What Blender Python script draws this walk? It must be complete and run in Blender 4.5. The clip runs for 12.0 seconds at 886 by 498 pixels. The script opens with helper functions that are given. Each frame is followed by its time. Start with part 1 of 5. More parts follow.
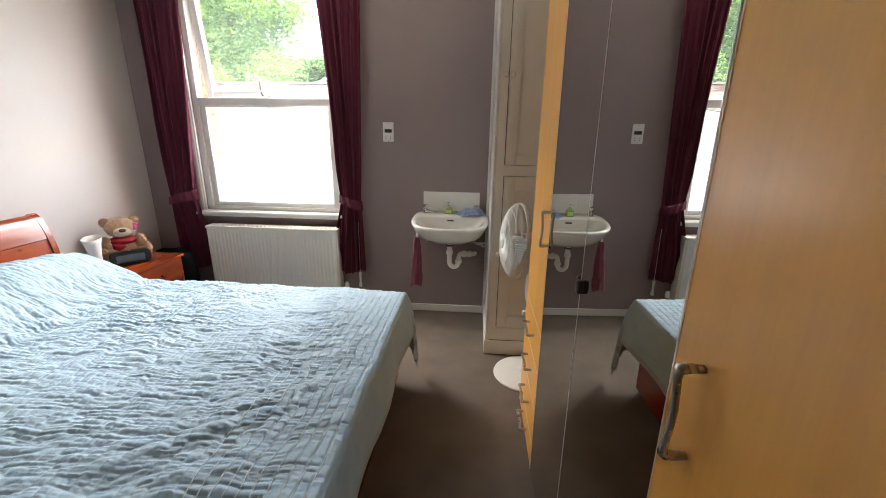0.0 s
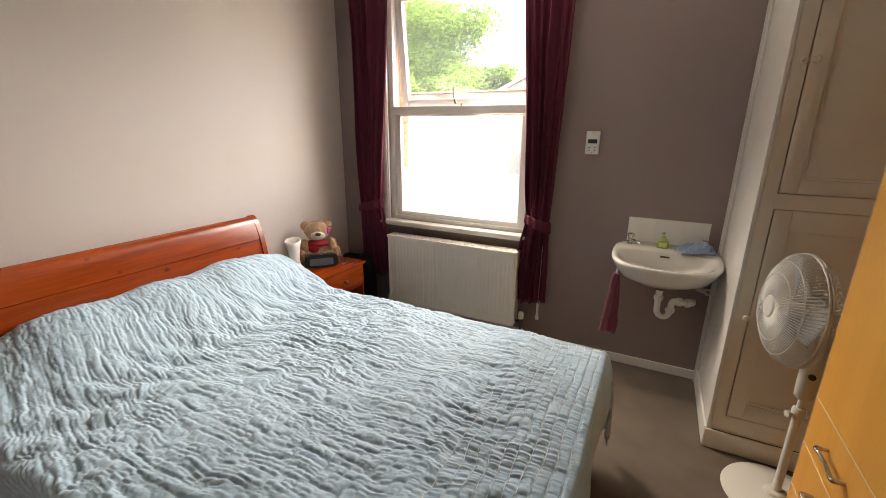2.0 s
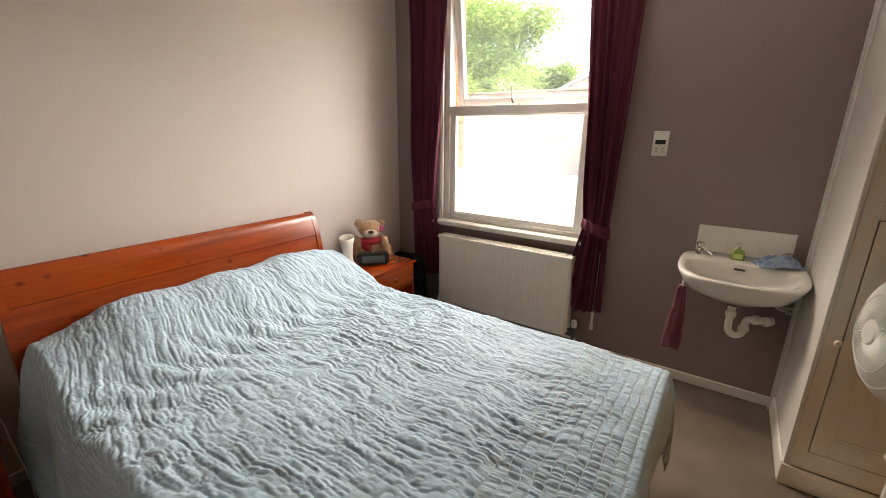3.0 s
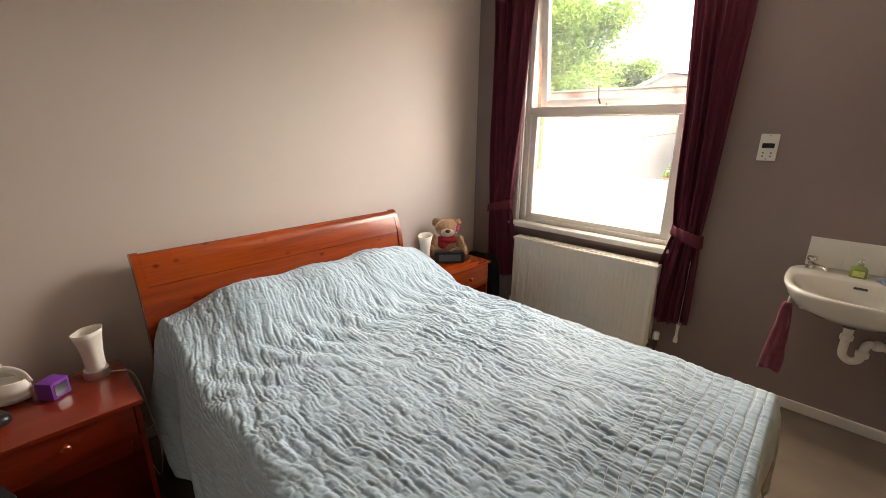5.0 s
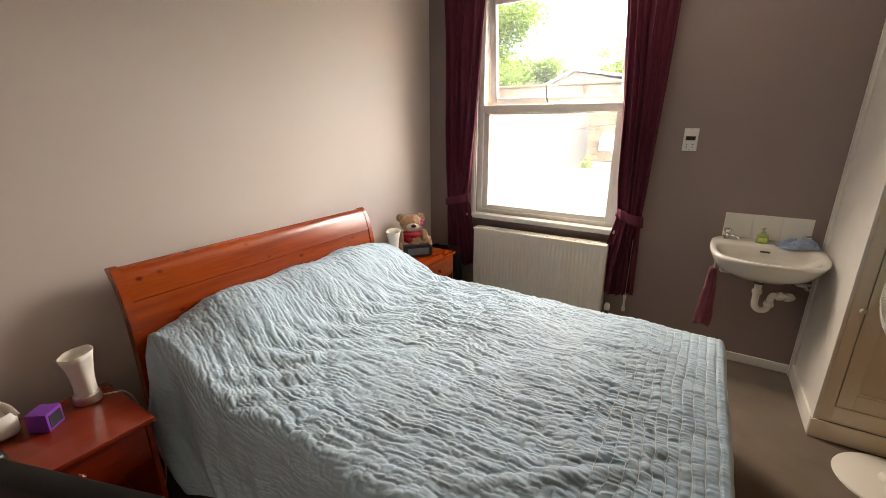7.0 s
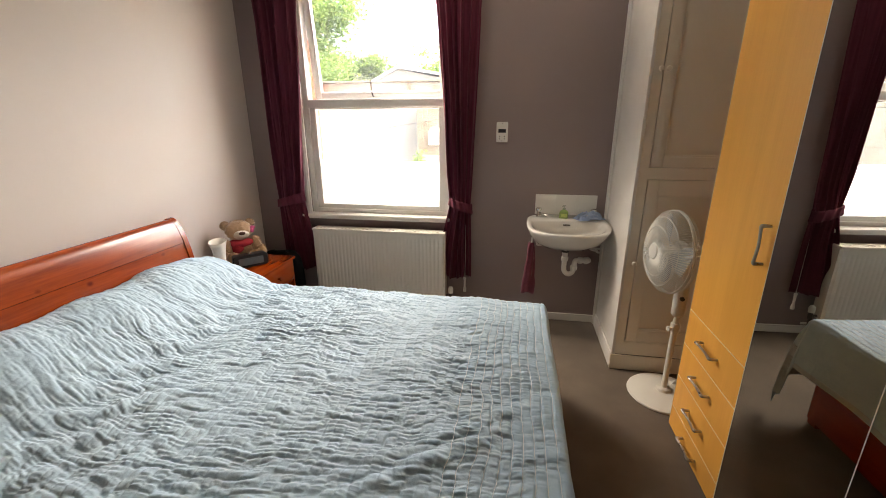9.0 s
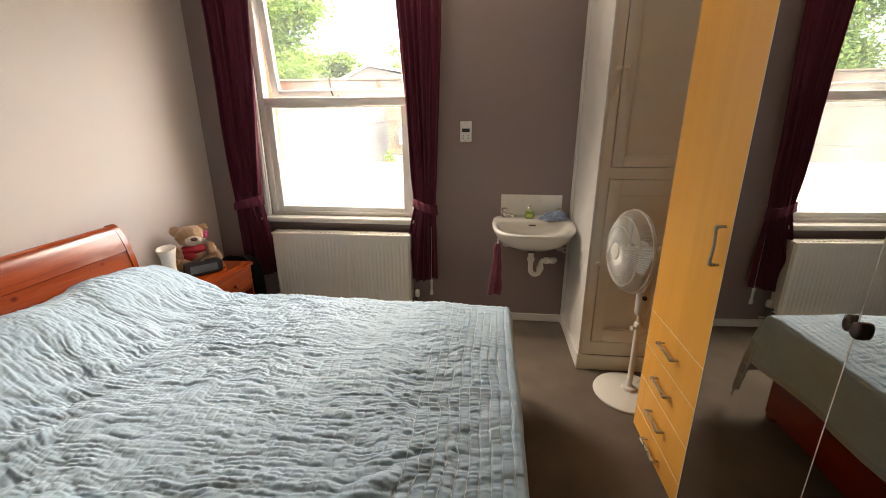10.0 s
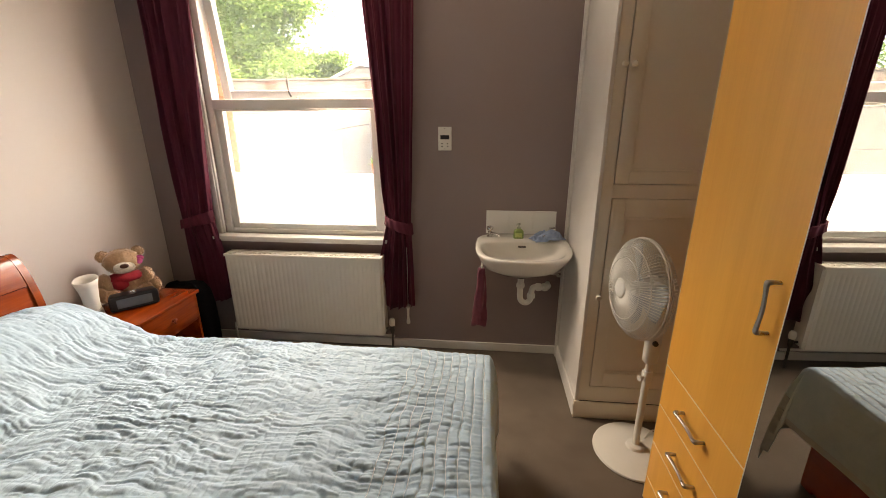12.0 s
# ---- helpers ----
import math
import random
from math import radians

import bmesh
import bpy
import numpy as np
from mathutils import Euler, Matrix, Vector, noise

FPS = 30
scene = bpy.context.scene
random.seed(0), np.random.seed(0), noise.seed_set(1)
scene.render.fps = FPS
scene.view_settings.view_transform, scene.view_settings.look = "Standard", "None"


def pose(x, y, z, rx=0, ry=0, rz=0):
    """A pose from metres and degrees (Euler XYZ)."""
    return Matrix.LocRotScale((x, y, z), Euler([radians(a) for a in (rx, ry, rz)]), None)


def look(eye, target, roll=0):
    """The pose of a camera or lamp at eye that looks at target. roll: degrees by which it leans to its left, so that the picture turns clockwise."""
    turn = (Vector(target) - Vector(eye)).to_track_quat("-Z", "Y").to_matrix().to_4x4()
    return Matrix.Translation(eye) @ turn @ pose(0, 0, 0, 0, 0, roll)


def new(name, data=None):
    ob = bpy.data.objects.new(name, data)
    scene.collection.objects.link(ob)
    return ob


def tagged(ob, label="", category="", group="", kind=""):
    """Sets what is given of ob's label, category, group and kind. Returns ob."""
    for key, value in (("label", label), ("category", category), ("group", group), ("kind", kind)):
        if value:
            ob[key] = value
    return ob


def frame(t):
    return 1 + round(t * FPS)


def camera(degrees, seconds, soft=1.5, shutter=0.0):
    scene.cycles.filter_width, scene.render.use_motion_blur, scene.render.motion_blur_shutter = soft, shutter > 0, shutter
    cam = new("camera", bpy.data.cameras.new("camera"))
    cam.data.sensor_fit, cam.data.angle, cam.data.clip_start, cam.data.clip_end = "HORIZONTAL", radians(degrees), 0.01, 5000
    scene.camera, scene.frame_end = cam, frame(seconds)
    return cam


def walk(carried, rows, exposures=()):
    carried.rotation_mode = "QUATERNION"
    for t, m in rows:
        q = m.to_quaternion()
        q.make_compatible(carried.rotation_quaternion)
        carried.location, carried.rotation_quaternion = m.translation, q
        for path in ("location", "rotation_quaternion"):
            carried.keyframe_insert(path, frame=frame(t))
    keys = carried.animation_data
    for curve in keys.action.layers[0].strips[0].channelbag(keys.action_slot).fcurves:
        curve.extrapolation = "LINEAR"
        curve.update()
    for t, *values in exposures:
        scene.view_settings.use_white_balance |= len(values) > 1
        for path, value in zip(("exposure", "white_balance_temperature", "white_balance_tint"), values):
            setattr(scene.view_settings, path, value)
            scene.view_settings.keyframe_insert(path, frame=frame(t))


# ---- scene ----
cam = camera(93.9, 12.0, soft=0.9)
PATH = [
    (0, (0.049, 0.05, 1.577), (-0.103, 1.958, 0.998), 0.7),
    (0.5, (-0.094, 0.255, 1.586), (-0.462, 2.136, 1.016), 0.6),
    (1, (-0.201, 0.353, 1.602), (-0.775, 2.183, 1.035), 0.5),
    (1.5, (-0.245, 0.41, 1.599), (-0.973, 2.185, 1.035), 0.5),
    (2, (-0.252, 0.467, 1.592), (-1.128, 2.176, 1.033), 0.4),
    (2.5, (-0.253, 0.499, 1.589), (-1.243, 2.145, 1.031), 0.5),
    (3, (-0.269, 0.509, 1.585), (-1.359, 2.09, 1.027), 0.5),
    (5, (-0.353, 0.407, 1.6), (-1.663, 1.808, 1.035), 0.6),
    (5.5, (-0.443, 0.321, 1.609), (-1.754, 1.719, 1.038), 0.6),
    (6, (-0.499, 0.201, 1.61), (-1.764, 1.64, 1.036), 0.5),
    (6.5, (-0.517, 0.12, 1.599), (-1.689, 1.634, 1.021), 0.3),
    (7, (-0.555, 0.086, 1.617), (-1.564, 1.711, 1.034), 0.0),
    (7.2, (-0.555, 0.082, 1.615), (-1.494, 1.75, 1.034), -0.1),
    (8.8, (-0.552, 0.116, 1.611), (-0.923, 1.987, 1.01), -0.3),
    (9, (-0.541, 0.124, 1.605), (-0.87, 2.003, 1.006), -0.2),
    (9.5, (-0.529, 0.143, 1.611), (-0.78, 2.033, 1.007), -0.2),
    (10, (-0.474, 0.21, 1.608), (-0.687, 2.105, 1.003), -0.2),
    (10.5, (-0.367, 0.34, 1.62), (-0.563, 2.236, 1.012), -0.2),
    (11, (-0.314, 0.44, 1.622), (-0.505, 2.336, 1.015), -0.1),
    (11.5, (-0.353, 0.589, 1.626), (-0.549, 2.485, 1.02), -0.2),
    (12, (-0.39, 0.664, 1.639), (-0.587, 2.56, 1.033), -0.2),
]
EXPO = [(0, 4.75, 6700, 10), (0.8, 4.5, 7800, 14), (1.5, 4.38, 7900, 14), (5.5, 4.32, 8400, 16), (9.0, 4.38, 8000, 14), (12.0, 4.32, 8900, 17)]
walk(cam, [(t, look(eye, target, roll)) for t, eye, target, roll in PATH], EXPO)

# ---- light ----
world = bpy.data.worlds.new("sky")
scene.world = world
world.use_nodes = True
wn = world.node_tree.nodes
sky = wn.new("ShaderNodeTexSky")
sky.sky_type, sky.sun_disc = "NISHITA", False
sky.sun_elevation, sky.sun_rotation = radians(50), radians(105)
sky.air_density, sky.dust_density, sky.ozone_density = 1.0, 4.0, 1.0
world.node_tree.links.new(sky.outputs[0], wn["Background"].inputs[0])
wn["Background"].inputs[1].default_value = 0.15
sun = new("sun", bpy.data.lights.new("sun", "SUN"))
sun.data.energy, sun.data.angle, sun.data.color = 0.6, radians(14), (1.0, 0.96, 0.9)
sun.rotation_euler = (0, radians(40), radians(-15))
tagged(sun, kind="structure")


def opening_fill(eye, aim, w, h, watts, spread, colour):
    """Area lamp added in an opening: the window's sky light, or doorway fill."""
    d = bpy.data.lights.new("opening_fill", "AREA")
    d.shape, d.size, d.size_y, d.energy, d.spread, d.color = "RECTANGLE", w, h, watts, radians(spread), colour
    ob = new("opening_fill", d)
    ob.matrix_basis = look(eye, Vector(eye) + Vector(aim))
    return ob


opening_fill((-1.53, 3.56, 1.33), (-0.42, -0.86, -0.28), 0.84, 0.72, 0.40, 112, (1.0, 0.97, 0.93))
opening_fill((-1.52, 3.385, 2.10), (-0.12, -0.80, -0.53), 0.72, 0.66, 0.66, 76, (1.0, 0.97, 0.93))
# added fills just inside the window, aimed at the wardrobe side, down and up
opening_fill((-1.62, 3.30, 1.75), (0.62, -0.30, -0.72), 0.7, 0.9, 0.52, 74, (1.0, 0.97, 0.93))
opening_fill((-1.62, 3.30, 1.75), (0.62, -0.30, 0.72), 0.7, 0.9, 0.60, 74, (1.0, 0.96, 0.90))
# unseen fill lamp added in the doorway by which the walk comes in
opening_fill((-0.02, -0.56, 1.15), (-0.92, 0.38, -0.30), 0.72, 1.6, 0.15, 92, (1.0, 0.95, 0.87))

# ---- materials ----


def mat(name, col, rough=0.6, metal=0.0, col2=None, scale=8.0, stretch=(1, 1, 1), bump=0.1, fine=60.0, contrast=0.5, coat=0.0,
        trans=0.0, ior=1.45, sheen=0.0, alpha=1.0, dist=0.004):
    """Base colour mixed with a second one by a coarse and a fine noise, with relief from both."""
    m = bpy.data.materials.new(name)
    m.use_nodes = True
    n, l = m.node_tree.nodes, m.node_tree.links
    b = n["Principled BSDF"]
    b.inputs["Metallic"].default_value = metal
    b.inputs["IOR"].default_value = ior
    b.inputs["Coat Weight"].default_value = coat
    b.inputs["Coat Roughness"].default_value = 0.15
    b.inputs["Transmission Weight"].default_value = trans
    b.inputs["Sheen Weight"].default_value = sheen
    b.inputs["Alpha"].default_value = alpha
    col2 = col2 or tuple(c * 0.8 for c in col)
    tc, mp = n.new("ShaderNodeTexCoord"), n.new("ShaderNodeMapping")
    mp.inputs["Scale"].default_value = stretch
    l.new(tc.outputs["Object"], mp.inputs[0])
    a, f = n.new("ShaderNodeTexNoise"), n.new("ShaderNodeTexNoise")
    a.inputs["Scale"].default_value, a.inputs["Detail"].default_value = scale, 4
    f.inputs["Scale"].default_value, f.inputs["Detail"].default_value = fine, 3
    l.new(mp.outputs[0], a.inputs[0]), l.new(mp.outputs[0], f.inputs[0])
    s = n.new("ShaderNodeMath")
    s.operation = "MULTIPLY_ADD"
    s.inputs[1].default_value = 0.35
    l.new(f.outputs[0], s.inputs[0]), l.new(a.outputs[0], s.inputs[2])
    r = n.new("ShaderNodeMapRange")
    r.inputs[1].default_value, r.inputs[2].default_value = 0.67 - 0.5 * (1 - contrast) - 0.02, 0.67 + 0.5 * (1 - contrast) + 0.02
    l.new(s.outputs[0], r.inputs[0])
    mx = n.new("ShaderNodeMix")
    mx.data_type = "RGBA"
    mx.inputs[6].default_value, mx.inputs[7].default_value = (*col2, 1), (*col, 1)
    l.new(r.outputs[0], mx.inputs[0]), l.new(mx.outputs[2], b.inputs["Base Color"])
    rr = n.new("ShaderNodeMapRange")
    rr.inputs[3].default_value, rr.inputs[4].default_value = min(1, rough * 1.12), rough * 0.88
    l.new(a.outputs[0], rr.inputs[0]), l.new(rr.outputs[0], b.inputs["Roughness"])
    if bump:
        bp = n.new("ShaderNodeBump")
        bp.inputs["Strength"].default_value, bp.inputs["Distance"].default_value = bump, dist
        l.new(s.outputs[0], bp.inputs["Height"]), l.new(bp.outputs[0], b.inputs["Normal"])
    return m


def wood(name, light, dark, knots=True, rough=0.35, axis=1, coat=0.3, grain=1.0):
    """Long grain along one axis, with growth lines and a few dark knots."""
    m = bpy.data.materials.new(name)
    m.use_nodes = True
    n, l = m.node_tree.nodes, m.node_tree.links
    b = n["Principled BSDF"]
    b.inputs["Coat Weight"].default_value, b.inputs["Coat Roughness"].default_value = coat, 0.2
    tc, mp = n.new("ShaderNodeTexCoord"), n.new("ShaderNodeMapping")
    sc = [14.0, 14.0, 14.0]
    sc[axis] = 0.9
    mp.inputs["Scale"].default_value = sc
    l.new(tc.outputs["Object"], mp.inputs[0])
    a, f = n.new("ShaderNodeTexNoise"), n.new("ShaderNodeTexNoise")
    a.inputs["Scale"].default_value, a.inputs["Detail"].default_value, a.inputs["Distortion"].default_value = 0.9, 4, 0.6
    f.inputs["Scale"].default_value, f.inputs["Detail"].default_value = 9, 4
    l.new(mp.outputs[0], a.inputs[0]), l.new(mp.outputs[0], f.inputs[0])
    s = n.new("ShaderNodeMath")
    s.operation, s.inputs[1].default_value = "MULTIPLY_ADD", 0.45
    l.new(f.outputs[0], s.inputs[0]), l.new(a.outputs[0], s.inputs[2])
    r = n.new("ShaderNodeMapRange")
    r.inputs[1].default_value, r.inputs[2].default_value = 0.72 - 0.3 / grain, 0.72 + 0.3 / grain
    l.new(s.outputs[0], r.inputs[0])
    mx = n.new("ShaderNodeMix")
    mx.data_type = "RGBA"
    mx.inputs[6].default_value, mx.inputs[7].default_value = (*dark, 1), (*light, 1)
    l.new(r.outputs[0], mx.inputs[0])
    out = mx.outputs[2]
    if knots:
        v, mk = n.new("ShaderNodeTexVoronoi"), n.new("ShaderNodeMapping")
        ks = [5.0, 5.0, 5.0]
        ks[axis] = 3.6
        mk.inputs["Scale"].default_value = ks
        l.new(tc.outputs["Object"], mk.inputs[0]), l.new(mk.outputs[0], v.inputs[0])
        v.inputs["Scale"].default_value = 1.9
        kr = n.new("ShaderNodeMapRange")
        kr.inputs[1].default_value, kr.inputs[2].default_value = 0.05, 0.14
        l.new(v.outputs["Distance"], kr.inputs[0])
        km = n.new("ShaderNodeMix")
        km.data_type = "RGBA"
        km.inputs[6].default_value = (*[c * 0.75 for c in dark], 1)
        l.new(kr.outputs[0], km.inputs[0]), l.new(out, km.inputs[7])
        out = km.outputs[2]
    l.new(out, b.inputs["Base Color"])
    b.inputs["Roughness"].default_value = rough
    bp = n.new("ShaderNodeBump")
    bp.inputs["Strength"].default_value, bp.inputs["Distance"].default_value = 0.06, 0.002
    l.new(s.outputs[0], bp.inputs["Height"]), l.new(bp.outputs[0], b.inputs["Normal"])
    return m


# two wall tones: the west wall's is about twice as light
WALL = mat("mauve_wall_tone", (0.290, 0.225, 0.216), 0.75, col2=(0.262, 0.202, 0.195), scale=1.6, fine=180, bump=0.08, contrast=0.2)
WALL_W = mat("pale_wall_tone", (0.62, 0.545, 0.50), 0.62, col2=(0.585, 0.51, 0.465), scale=1.4, fine=160, bump=0.08, contrast=0.2)
CEIL = mat("ceiling_paint", (0.8, 0.79, 0.77), 0.8, scale=2, bump=0.05)
CARPET = mat("carpet", (0.140, 0.106, 0.078), 0.95, col2=(0.096, 0.071, 0.052), scale=5, fine=420, bump=0.6, contrast=0.5, sheen=0.2, dist=0.006)
GLOSS = mat("white_gloss_paint", (0.76, 0.74, 0.70), 0.32, col2=(0.70, 0.675, 0.63), scale=7, fine=90, bump=0.06, contrast=0.3)
CREAM = mat("cream_gloss_paint", (0.80, 0.745, 0.63), 0.36, col2=(0.75, 0.69, 0.57), scale=4, fine=70, bump=0.1, contrast=0.3)
RADW = mat("radiator_enamel", (0.80, 0.775, 0.70), 0.35, col2=(0.76, 0.735, 0.66), scale=6, fine=60, bump=0.04, contrast=0.3)
CERAMIC = mat("white_ceramic", (0.71, 0.695, 0.65), 0.10, col2=(0.68, 0.665, 0.62), scale=4, bump=0.0, coat=0.5, contrast=0.2)
TILE = mat("white_tile_glaze", (0.78, 0.76, 0.71), 0.3, col2=(0.75, 0.73, 0.68), scale=5, bump=0.02, contrast=0.2)
PLASTIC = mat("white_plastic", (0.78, 0.77, 0.73), 0.35, col2=(0.72, 0.71, 0.66), scale=10, bump=0.03, contrast=0.3)
FANW = mat("fan_white_plastic", (0.72, 0.71, 0.66), 0.3, col2=(0.67, 0.66, 0.6), scale=8, bump=0.03, contrast=0.3)
CHROME = mat("chrome", (0.75, 0.74, 0.72), 0.12, 1.0, col2=(0.68, 0.67, 0.65), scale=20, bump=0.02)
DARKNICKEL = mat("dark_bronze_metal", (0.10, 0.075, 0.06), 0.28, 1.0, col2=(0.07, 0.05, 0.04), scale=25, fine=200, bump=0.03)
NICKEL = mat("satin_nickel", (0.46, 0.43, 0.40), 0.28, 1.0, col2=(0.37, 0.345, 0.32), scale=25, fine=200, bump=0.03)
DARKMETAL = mat("dark_metal", (0.12, 0.11, 0.10), 0.45, 0.8, scale=20, bump=0.05)
CURTAIN = mat("maroon_curtain_cloth", (0.130, 0.015, 0.038), 0.80, col2=(0.088, 0.010, 0.026), scale=3, stretch=(16, 16, 0.5), fine=14, bump=0.25, contrast=0.5, sheen=0.0)
TOWELM = mat("maroon_towel", (0.19, 0.035, 0.06), 0.95, col2=(0.12, 0.02, 0.04), scale=30, fine=240, bump=0.6, sheen=0.4)
PINE = wood("orange_stained_pine", (0.39, 0.060, 0.006), (0.17, 0.016, 0.002), True, 0.24, 1, 0.4)
# PINE again, with shade put into its colour for the low, unlit parts
PINE_SHADED = wood("shaded_pine", (0.29, 0.027, 0.006), (0.18, 0.015, 0.004), False, 0.24, 1, 0.4)
BEECH = wood("beech_laminate", (0.94, 0.47, 0.092), (0.82, 0.37, 0.062), False, 0.36, 2, 0.15, 0.8)
BEECH_EDGE = wood("pale_beech_edge", (0.93, 0.74, 0.46), (0.88, 0.67, 0.39), False, 0.4, 2, 0.1)
BLACK = mat("black_plastic", (0.0050, 0.0050, 0.0055), 0.42, col2=(0.0035, 0.0035, 0.0038), scale=15, bump=0.04)
BLACKCLOTH = mat("black_cloth", (0.005, 0.005, 0.006), 0.95, ior=1.2, scale=20, fine=200, bump=0.4)
SCREEN = mat("dark_screen_glass", (0.05, 0.06, 0.07), 0.08, col2=(0.04, 0.05, 0.06), scale=6, bump=0)
GREYPL = mat("dark_grey_plastic", (0.020, 0.022, 0.027), 0.3, scale=18, bump=0.05)
PURPLE = mat("purple_plastic", (0.24, 0.055, 0.42), 0.4, col2=(0.19, 0.04, 0.35), scale=12, bump=0.03)
LAMPGLASS = mat("frosted_white_glass", (0.86, 0.83, 0.75), 0.30, col2=(0.81, 0.78, 0.70), scale=9, bump=0.05)
BLADE = mat("grey_fan_blade", (0.44, 0.47, 0.48), 0.3, col2=(0.39, 0.42, 0.43), scale=6, bump=0)
FUR = mat("brown_plush_fur", (0.54, 0.345, 0.20), 0.95, col2=(0.38, 0.23, 0.125), scale=40, fine=220, bump=1.0, sheen=0.5, dist=0.006)
FURW = mat("pale_plush", (0.72, 0.63, 0.52), 0.95, scale=40, fine=220, bump=0.8, sheen=0.4)
NOSE = mat("brown_felt", (0.09, 0.035, 0.02), 0.7, scale=40, bump=0.3)
REDCLOTH = mat("red_knit", (0.42, 0.02, 0.035), 0.85, scale=60, fine=260, bump=0.6)
PINK = mat("pink_felt", (0.68, 0.10, 0.28), 0.8, scale=40, bump=0.3)
POUCH = mat("white_leatherette", (0.86, 0.84, 0.78), 0.4, col2=(0.80, 0.77, 0.70), scale=20, fine=140, bump=0.15)
SOAP = mat("green_soap", (0.30, 0.42, 0.14), 0.15, scale=12, bump=0)
CLOTH_BLUE = mat("blue_cloth", (0.33, 0.41, 0.56), 0.9, col2=(0.19, 0.27, 0.42), scale=40, fine=200, bump=0.5)
CLEARPL = mat("clear_plastic", (0.75, 0.82, 0.70), 0.12, scale=10, bump=0, alpha=0.45)
BRICKM = mat("red_brick", (0.42, 0.15, 0.075), 0.9, col2=(0.30, 0.10, 0.05), scale=14, fine=90, bump=0.5)
RENDERM = mat("pale_render", (0.22, 0.205, 0.18), 0.9, col2=(0.17, 0.155, 0.13), scale=1.2, fine=12, bump=0.4, contrast=0.6, dist=0.02)
STONE = mat("pale_stone", (0.17, 0.14, 0.10), 0.95, col2=(0.09, 0.07, 0.05), scale=2.5, fine=14, bump=0.6, contrast=0.7, dist=0.03)
RUST = mat("rusty_coping", (0.20, 0.16, 0.12), 0.8, col2=(0.11, 0.042, 0.018), scale=1.1, stretch=(1, 1, 0.4), fine=6, bump=0.3, contrast=0.85)
SLATE = mat("grey_roof", (0.34, 0.34, 0.345), 0.8, col2=(0.29, 0.29, 0.295), scale=3, fine=25, bump=0.3)
GROUND = mat("yard_concrete", (0.42, 0.40, 0.36), 0.95, col2=(0.33, 0.31, 0.28), scale=0.7, fine=8, bump=0.3)
LEAF = mat("green_leaf", (0.12, 0.19, 0.04), 0.55, col2=(0.08, 0.14, 0.03), scale=0.6, fine=9, bump=0.1, contrast=0.6)
_n, _l = LEAF.node_tree.nodes, LEAF.node_tree.links
_t, _x = _n.new("ShaderNodeBsdfTranslucent"), _n.new("ShaderNodeMixShader")
_t.inputs[0].default_value, _x.inputs[0].default_value = (0.16, 0.25, 0.055, 1), 0.6
_l.new(_n["Principled BSDF"].outputs[0], _x.inputs[1]), _l.new(_t.outputs[0], _x.inputs[2]), _l.new(_x.outputs[0], _n["Material Output"].inputs[0])
BARK = mat("bark", (0.12, 0.09, 0.06), 0.95, scale=6, stretch=(4, 4, 0.7), fine=30, bump=0.8)
WIREM = mat("black_cable", (0.03, 0.03, 0.03), 0.6, bump=0)
LATEX_WIRE = mat("white_cord", (0.7, 0.68, 0.63), 0.5, bump=0)

MIRROR = mat("grey_mirror", (0.62, 0.63, 0.62), 0.01, 1.0, col2=(0.615, 0.625, 0.615), scale=3, bump=0)
GLASS = bpy.data.materials.new("window_glass")
GLASS.use_nodes = True
_n, _l = GLASS.node_tree.nodes, GLASS.node_tree.links
_t, _g, _x = (_n.new("ShaderNodeBsdfTransparent"), _n.new("ShaderNodeBsdfGlossy"), _n.new("ShaderNodeMixShader"))
_x.inputs[0].default_value = 0.04
_t.inputs[0].default_value = (0.96, 0.98, 0.97, 1)
_g.inputs["Roughness"].default_value = 0.02
# translucent share puts a pale glare over the view into the glass
_d, _y = _n.new("ShaderNodeBsdfTranslucent"), _n.new("ShaderNodeMixShader")
_y.inputs[0].default_value = 0.026
_l.new(_t.outputs[0], _y.inputs[1]), _l.new(_d.outputs[0], _y.inputs[2])
_l.new(_y.outputs[0], _x.inputs[1]), _l.new(_g.outputs[0], _x.inputs[2])
_l.new(_x.outputs[0], _n["Material Output"].inputs[0])
FILM = bpy.data.materials.new("frosted_film")
FILM.use_nodes = True
_n, _l = FILM.node_tree.nodes, FILM.node_tree.links
_t, _g, _x = _n.new("ShaderNodeBsdfTranslucent"), _n.new("ShaderNodeBsdfDiffuse"), _n.new("ShaderNodeMixShader")
_t.inputs[0].default_value, _g.inputs[0].default_value, _x.inputs[0].default_value = (0.93, 0.92, 0.88, 1), (0.8, 0.79, 0.75, 1), 0.18
_l.new(_t.outputs[0], _x.inputs[1]), _l.new(_g.outputs[0], _x.inputs[2]), _l.new(_x.outputs[0], _n["Material Output"].inputs[0])


def quilt_mat(name, col, col2, rough, bump):
    m = mat(name, col, rough, col2=col2, scale=9, fine=130, bump=bump, contrast=0.35, sheen=0.15, dist=0.003)
    return m


QUILT = quilt_mat("blue_satin_quilting", (0.40, 0.550, 0.65), (0.33, 0.46, 0.55), 0.66, 0.5)
QUILT_SIDE = quilt_mat("grey_green_plain_border", (0.40, 0.47, 0.50), (0.33, 0.39, 0.42), 0.7, 0.7)
# stitching colour, made pale to hold the highlight along each ridge
STITCH_GLINT = mat("stitch_glint", (0.76, 0.79, 0.78), 0.6, scale=30, bump=0.1)
STEEL = mat("brushed_steel", (0.74, 0.72, 0.68), 0.42, 1.0, col2=(0.66, 0.64, 0.60), scale=12, stretch=(1, 1, 30), fine=90, bump=0.03)
MATTRESS = mat("mattress_ticking", (0.6, 0.57, 0.5), 0.9, scale=20, bump=0.3)

